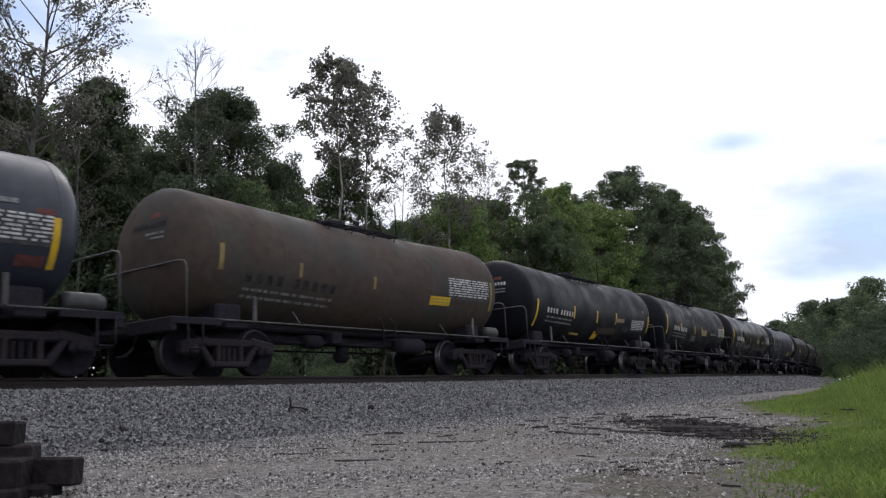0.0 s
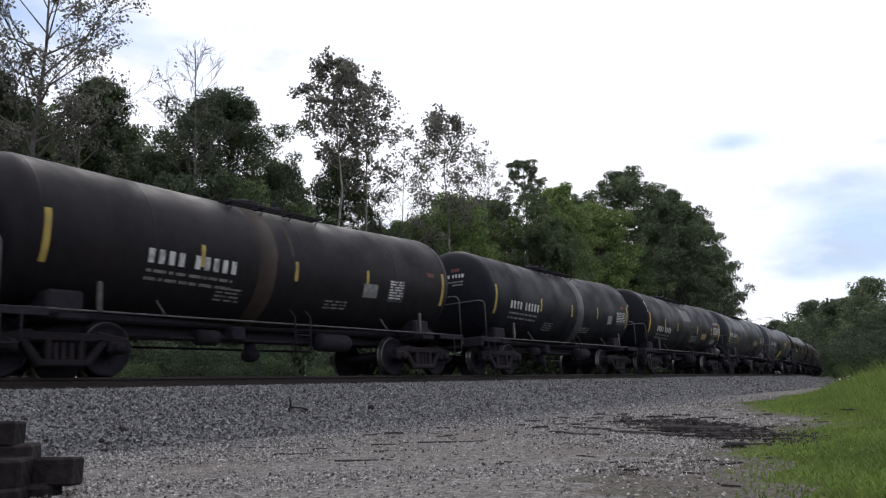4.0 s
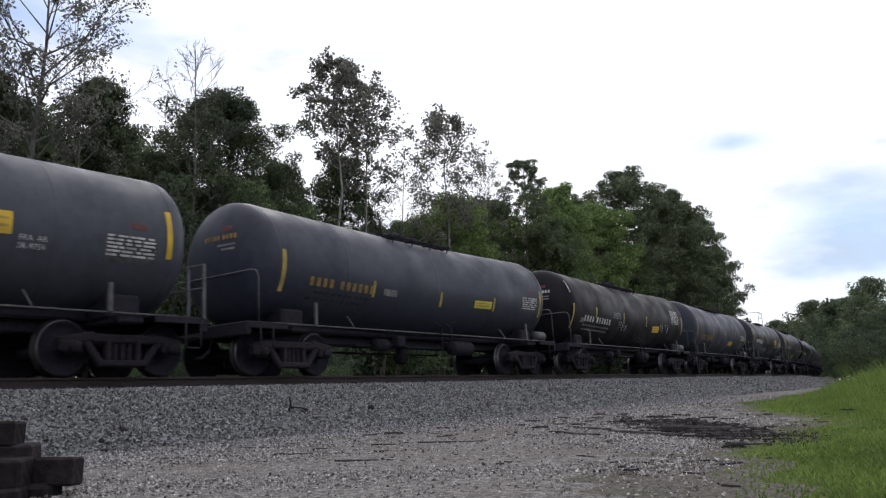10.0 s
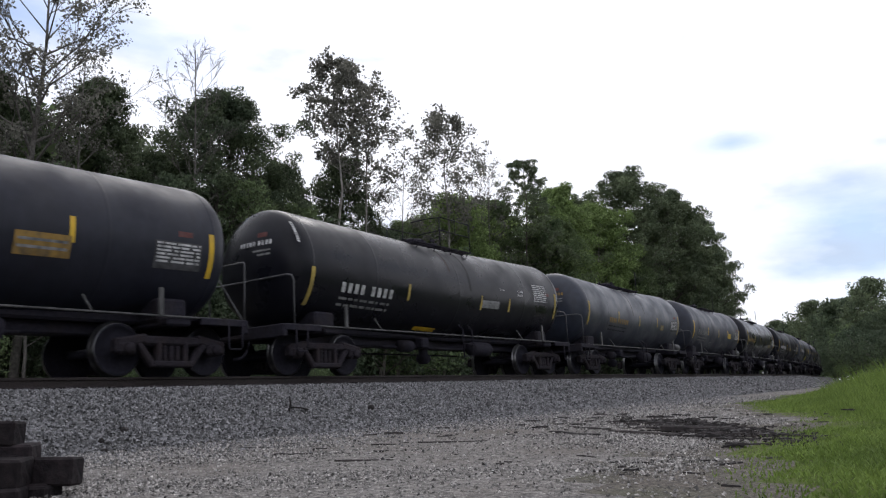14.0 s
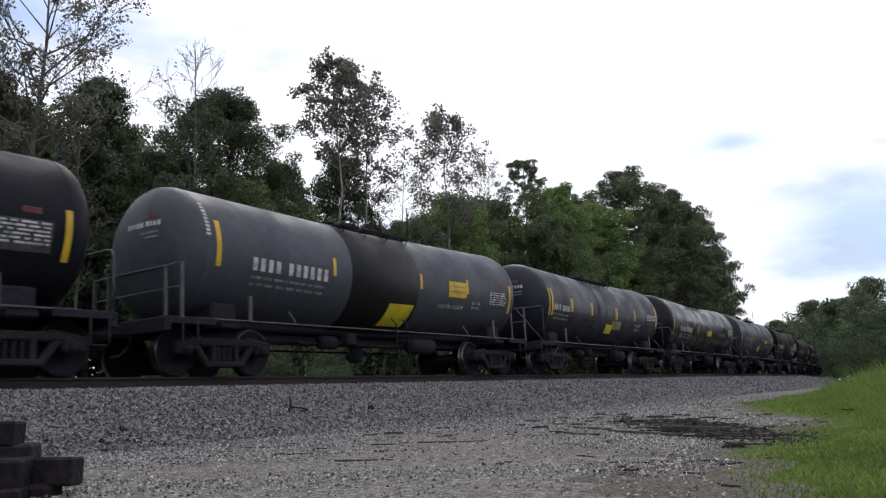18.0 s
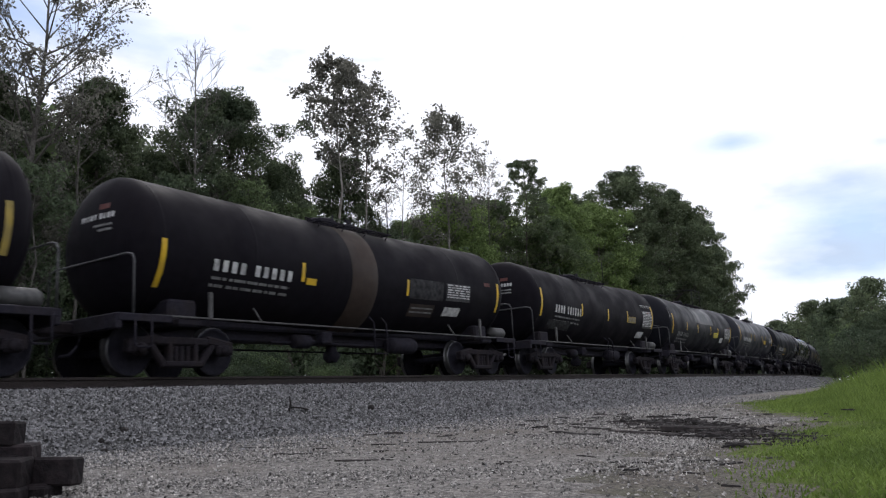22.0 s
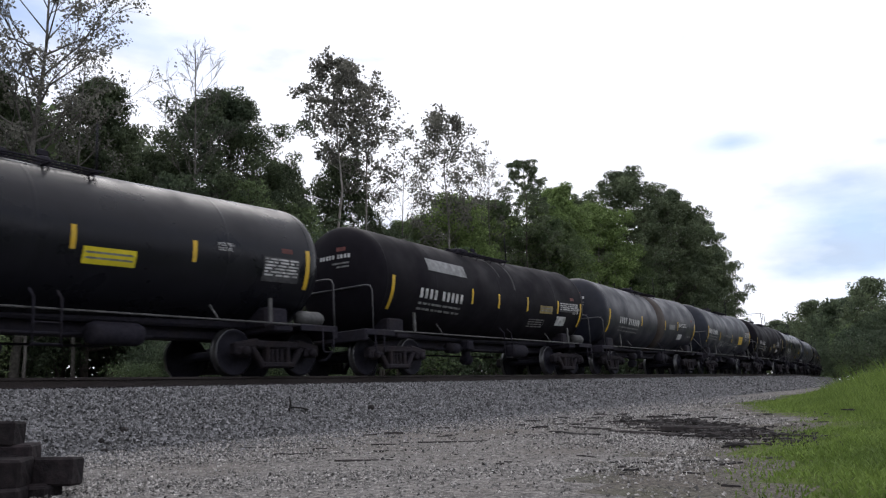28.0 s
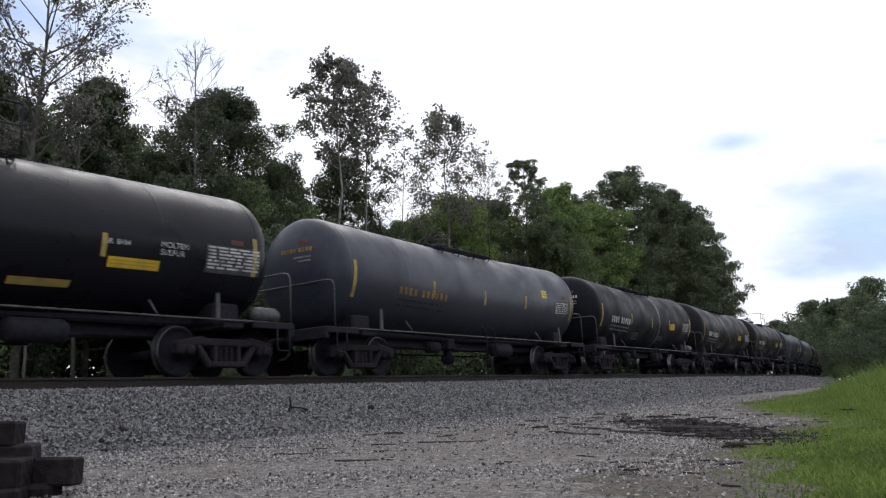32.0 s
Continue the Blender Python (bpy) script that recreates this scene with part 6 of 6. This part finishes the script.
    add(372.76, "soot", "sooty black tank car with a rust-brown band and tall white marks", digits=5, bars="d", mark=(0.104, 0.271, 1.88, 2.15), bands=(("rust", 0.5, 0.565),),
        spots=(0.297, 0.626), words=(), placard=(0.666, 1.61, 1.06, 0.55, "p"), panel=(0.78, 1.84, 1.26, 0.57), rails=0, lead=(0.029, 1.54, 2.33), spot_z=(1.9, 2.33),
        print=(), patches=(("w", 0.784, 0.849, 1.55, 1.76, 0.0), ("w", 0.889, 0.922, 2.04, 2.52, 0.0)))
    add(386.62, "soot", "sooty black tank car with a rust-brown band and tall white marks", digits=5, mark=(0.122, 0.295, 1.88, 2.09), bands=(("rust", 0.445, 0.52),),
        spots=(0.316, 0.462, 0.618), words=(), placard=(0.635, 1.46, 1.05, 0.29, "n"), panel=(0.758, 1.89, 1.14, 0.45), ends=0, rails=0, lead=(0.029, 1.48, 2.3),
        spot_z=(1.92, 2.31), print=(), patches=(("g", 0.625, 0.746, 1.87, 2.35, 0.0), ("w", 0.759, 0.822, 1.52, 1.73, 0.0), ("y", 0.324, 0.349, 1.88, 2.01, 0.0)))
    add(400.53, "soot", BLACK, mark=(0.133, 0.318, 1.96, 2.21), spots=(0.322, 0.534, 0.713), words=(("MOLTEN SULFUR", 0.861, 2.65, 0.105),),
        placard=(0.719, 1.97, 0.81, 0.24, "d"), panel=(0.865, 1.8, 1.14, 0.7), patches=(("w", 0.832, 0.9, 1.43, 1.66, 0.0), ("g", 0.1, 0.25, 1.45, 1.72, 0.0)), rails=0,
        lead=(0.042, 1.77, 2.65), tail=(0.97, 1.81, 2.72), spot_z=(1.99, 2.41), print=())
    add(413.68, "black", "black tank car with a pale worn middle band and yellow bars", digits=4, corner=(0.008, 2.42, 2.86), ink="f", mark=(0.12, 0.27, 1.72, 1.9),
        spots=(0.237, 0.397, 0.606, 0.735), bands=(), words=(("SR 9144", 0.87, 2.06, 0.08), ("MOLTEN SULFUR", 0.87, 1.94, 0.08)), placard=(0.656, 1.88, 0.89, 0.24, "b"), rails=1,
        lead=(0.046, 1.78, 2.64), spot_z=(2.02, 2.41), panel=(0.856, 1.73, 1.33, 0.68), print=(),
        patches=(("s", 0.376, 0.662, 2.5, 3.45, 0.0), ("w", 0.776, 0.826, 1.64, 1.89, 0.0)))
    add(427.53, "darkgrey", "dark grey tank car with white marks and yellow bars", corner=(0.016, 2.36, 2.97), ends=2, mark=(0.117, 0.307, 1.95, 2.17),
        spots=(0.319, 0.416, 0.641, 0.76), rails=0, words=(("MOLTEN SULFUR", 0.742, 1.79, 0.115),), placard=(0.675, 1.96, 0.8, 0.24, "y"), bands=(("black", 0.6, 0.615),), lead=(0.037, 1.91, 2.75),
        tail=(0.955, 1.9, 2.75), spot_z=(2.09, 2.48), panel=(0.856, 1.97, 1.13, 0.43), print=(), patches=(("r", 0.895, 0.92, 1.86, 1.94, 0.0),))
    add(441.35, "black", BLACK, digits=4, corner=(0.013, 2.49, 2.89), bars="a", mark=(0.123, 0.298, 1.72, 1.94), spots=(0.301,), placard=(0.318, 1.73, 0.93, 0.27, "d"),
        words=(("MOLTEN SULFUR", 0.752, 1.76, 0.105),), rails=0, cylinder=True, lead=(0.038, 1.57, 2.14), spot_z=(1.84, 2.17),
        print=((0.535, 1.68, 5, 0.77), (0.645, 1.85, 2, 1.24)), patches=(("y", 0.335, 0.406, 1.52, 1.59, 0.0), ("s", 0.520, 0.532, 1.79, 2.86, -0.45)))
    add(455.36, "polished", "glossy black tank car with pale top and white marks", digits=4, bars="d", mark=(0.18, 0.355, 1.9, 2.14), bands=(("pale", 0.5, 0.515),), words=(), rails=1,
        placard=(0.7, 1.82, 0.4, 0.3, "d"))
    add(468.6, "darkgrey", SLATE, digits=5, rails=0)
    add(481.93, "gloss", GLOSS, digits=4, corner=(0.013, 2.53, 2.99), mark=(0.12, 0.277, 1.79, 2.04), spots=(0.291, 0.549, 0.74),
        words=(("MOLTEN", 0.782, 2.37, 0.07), ("SULFUR", 0.782, 2.28, 0.07)), placard=(0.564, 1.81, 0.96, 0.27, "b"), rails=0, cylinder=True, lead=(0.045, 1.82, 2.63),
        spot_z=(2.01, 2.4), print=(), patches=())
    add(496.03, "soot", "sooty black tank car with a grey square patch", digits=5, mark=(0.151, 0.328, 1.87, 2.11), spots=(0.366, 0.493, 0.648, 0.833),
        words=(("MOLTEN", 0.93, 2.05, 0.1), ("SULFUR", 0.93, 1.94, 0.1)), patches=(("p", 0.185, 0.345, 2.6, 2.93, 0.0), ("w", 0.833, 0.893, 1.56, 1.84, 0.0)),
        placard=(0.722, 1.89, 0.86, 0.24, "d"), panel=(0.844, 1.99, 1.4, 0.31), rails=0, cylinder=True, lead=(0.051, 1.51, 2.29), tail=(0.987, 1.55, 2.31), spot_z=(1.92, 2.33),
        print=((0.671, 1.67, 4, 1.03),))
    add(509.32, "darkgrey", "dark grey tank car with a rust-brown band and white marks", mark=(0.132, 0.314, 1.89, 2.13), spots=(0.337, 0.591, 0.743),
        bands=(("rust", 0.5, 0.585),), words=(("FRA AR", 0.885, 1.66, 0.09),), placard=(0.638, 1.96, 0.78, 0.21, "p"), panel=(0.75, 2.03, 1.29, 0.25), rails=0,
        lead=(0.043, 1.51, 2.34), tail=(0.965, 1.55, 2.27), spot_z=(1.93, 2.33), print=(), patches=(("w", 0.759, 0.81, 1.56, 1.78, 0.0),))
    add(523.31, "grey", SLATE, digits=5, ends=2, mark=(0.032, 0.208, 2.02, 2.25), spots=(0.261, 0.523),
        words=(("FRA AR", 0.84, 2.1, 0.09), ("MOLTEN", 0.84, 1.98, 0.08), ("SULFUR", 0.84, 1.88, 0.08)), scrawl=((0.259, 1.43, 0.4, 6, 390), (0.622, 1.44, 0.3, 4, 391)),
        placard=(0.685, 1.7, 1.02, 0.44, "y"), rails=0, lead=(0.028, 1.57, 2.38), spot_z=(1.79, 2.21), panel=(0.849, 2.0, 1.37, 0.42),
        print=((0.319, 2.1, 2, 1.98), (0.44, 1.68, 2, 1.25)), patches=())
    add(536.16, "soot", BLACK, digits=5, bars="d", mark=(0.123, 0.303, 1.91, 2.15), spots=(0.292, 0.52, 0.734), words=(("FRA AR", 0.695, 1.95, 0.09),),
        placard=(0.607, 1.88, 0.78, 0.24, "d"), panel=(0.747, 1.9, 1.18, 0.4), rails=1, lead=(0.03, 1.47, 2.26), tail=(1.01, 1.65, 2.63), spot_z=(1.56, 1.91),
        print=((0.295, 1.84, 5, 0.9), (0.53, 1.92, 6, 0.5)), patches=(("w", 0.905, 0.930, 2.42, 2.49, 0.0), ("f", 0.910, 0.930, 2.20, 2.36, 0.0), ("w", 0.75, 0.806, 1.56, 1.76, 0.0)))
    add(549.3, "gloss", "glossy black tank car with a blue sheen and white marks", digits=4, corner=(0.008, 2.53, 2.99), bars="d", mark=(0.117, 0.268, 1.76, 1.99),
        spots=(0.274, 0.451, 0.704), words=(("MOLTEN", 0.79, 2.18, 0.105), ("SULFUR", 0.79, 2.05, 0.105), ("SR 8984", 0.705, 2.14, 0.09)), placard=(0.712, 1.77, 0.97, 0.17, "y"),
        rails=1, patches=(("d", 0.59, 0.67, 1.42, 1.53, 0.0),), cylinder=True, lead=(0.047, 1.7, 2.56), tail=(0.963, 1.83, 2.56), spot_z=(1.92, 2.3),
        panel=(0.869, 1.83, 1.3, 0.51), print=())
    add(563.57, "bluegrey", "blue-grey tank car with faded orange marks", ink="o", bars="d", mark=(0.18, 0.355, 1.9, 2.08), words=(), rails=0, placard=(0.8, 2.35, 0.34, 0.24, "b"), print=())
    add(577.5, "black", "black tank car with a pale worn band and white marks", digits=5, bars="d", bands=(("pale", 0.58, 0.6),), rails=0, words=())
    kinds = ("brownblack", "brownblack", "grey", "slate", "black", "gloss", "lightgrey", "brownblack", "black")
    for i, k in enumerate(kinds):
        add(591.2 + 13.5 * i, k, {"grey": GREY, "slate": SLATE, "black": BLACK, "gloss": GLOSS, "lightgrey": GREY}.get(k, SOOTY), bars="d", rails=i == 1 and 1 or 0, words=(), ink="f" if k in ("grey", "lightgrey") else "w")
    for i, spec in enumerate(c):
        spec["length"] = c[i + 1]["s"] - spec["s"] if i + 1 < len(c) else 13.5
    return c


def make_train():
    made = []
    for spec in car_list():
        car, wheels = tank_car(spec)
        made.append((car, wheels, spec["s"] - 1.05 + spec["length"] / 2))
    return made


TRAIN = make_train()
make_track()


# ---------------------------------------------------------------- what moves
def motions():
    step = math.degrees(1.0) * 1.0
    for car, wheels, middle in TRAIN:
        walk(car, [(float(t), track_pose(middle - SPEED * t)) for t in range(33)])
        near, past = max(0.0, (middle - 34) / SPEED), min(32.0, (middle + 16) / SPEED)
        for w in wheels:
            base = w.matrix_basis.translation.copy()
            rows = [(0.0, Matrix.Translation(base))] if near > 0 else []
            t, a = near, 0.0
            while t < past:
                rows.append((t, Matrix.Translation(base) @ pose(0, 0, 0, 0, -a, 0)))
                t += 1.0 / 30
                a += math.degrees(SPEED / 30 / 0.457)
            rows.append((32.0, Matrix.Translation(base) @ pose(0, 0, 0, 0, -a, 0)))
            walk(w, rows)


motions()
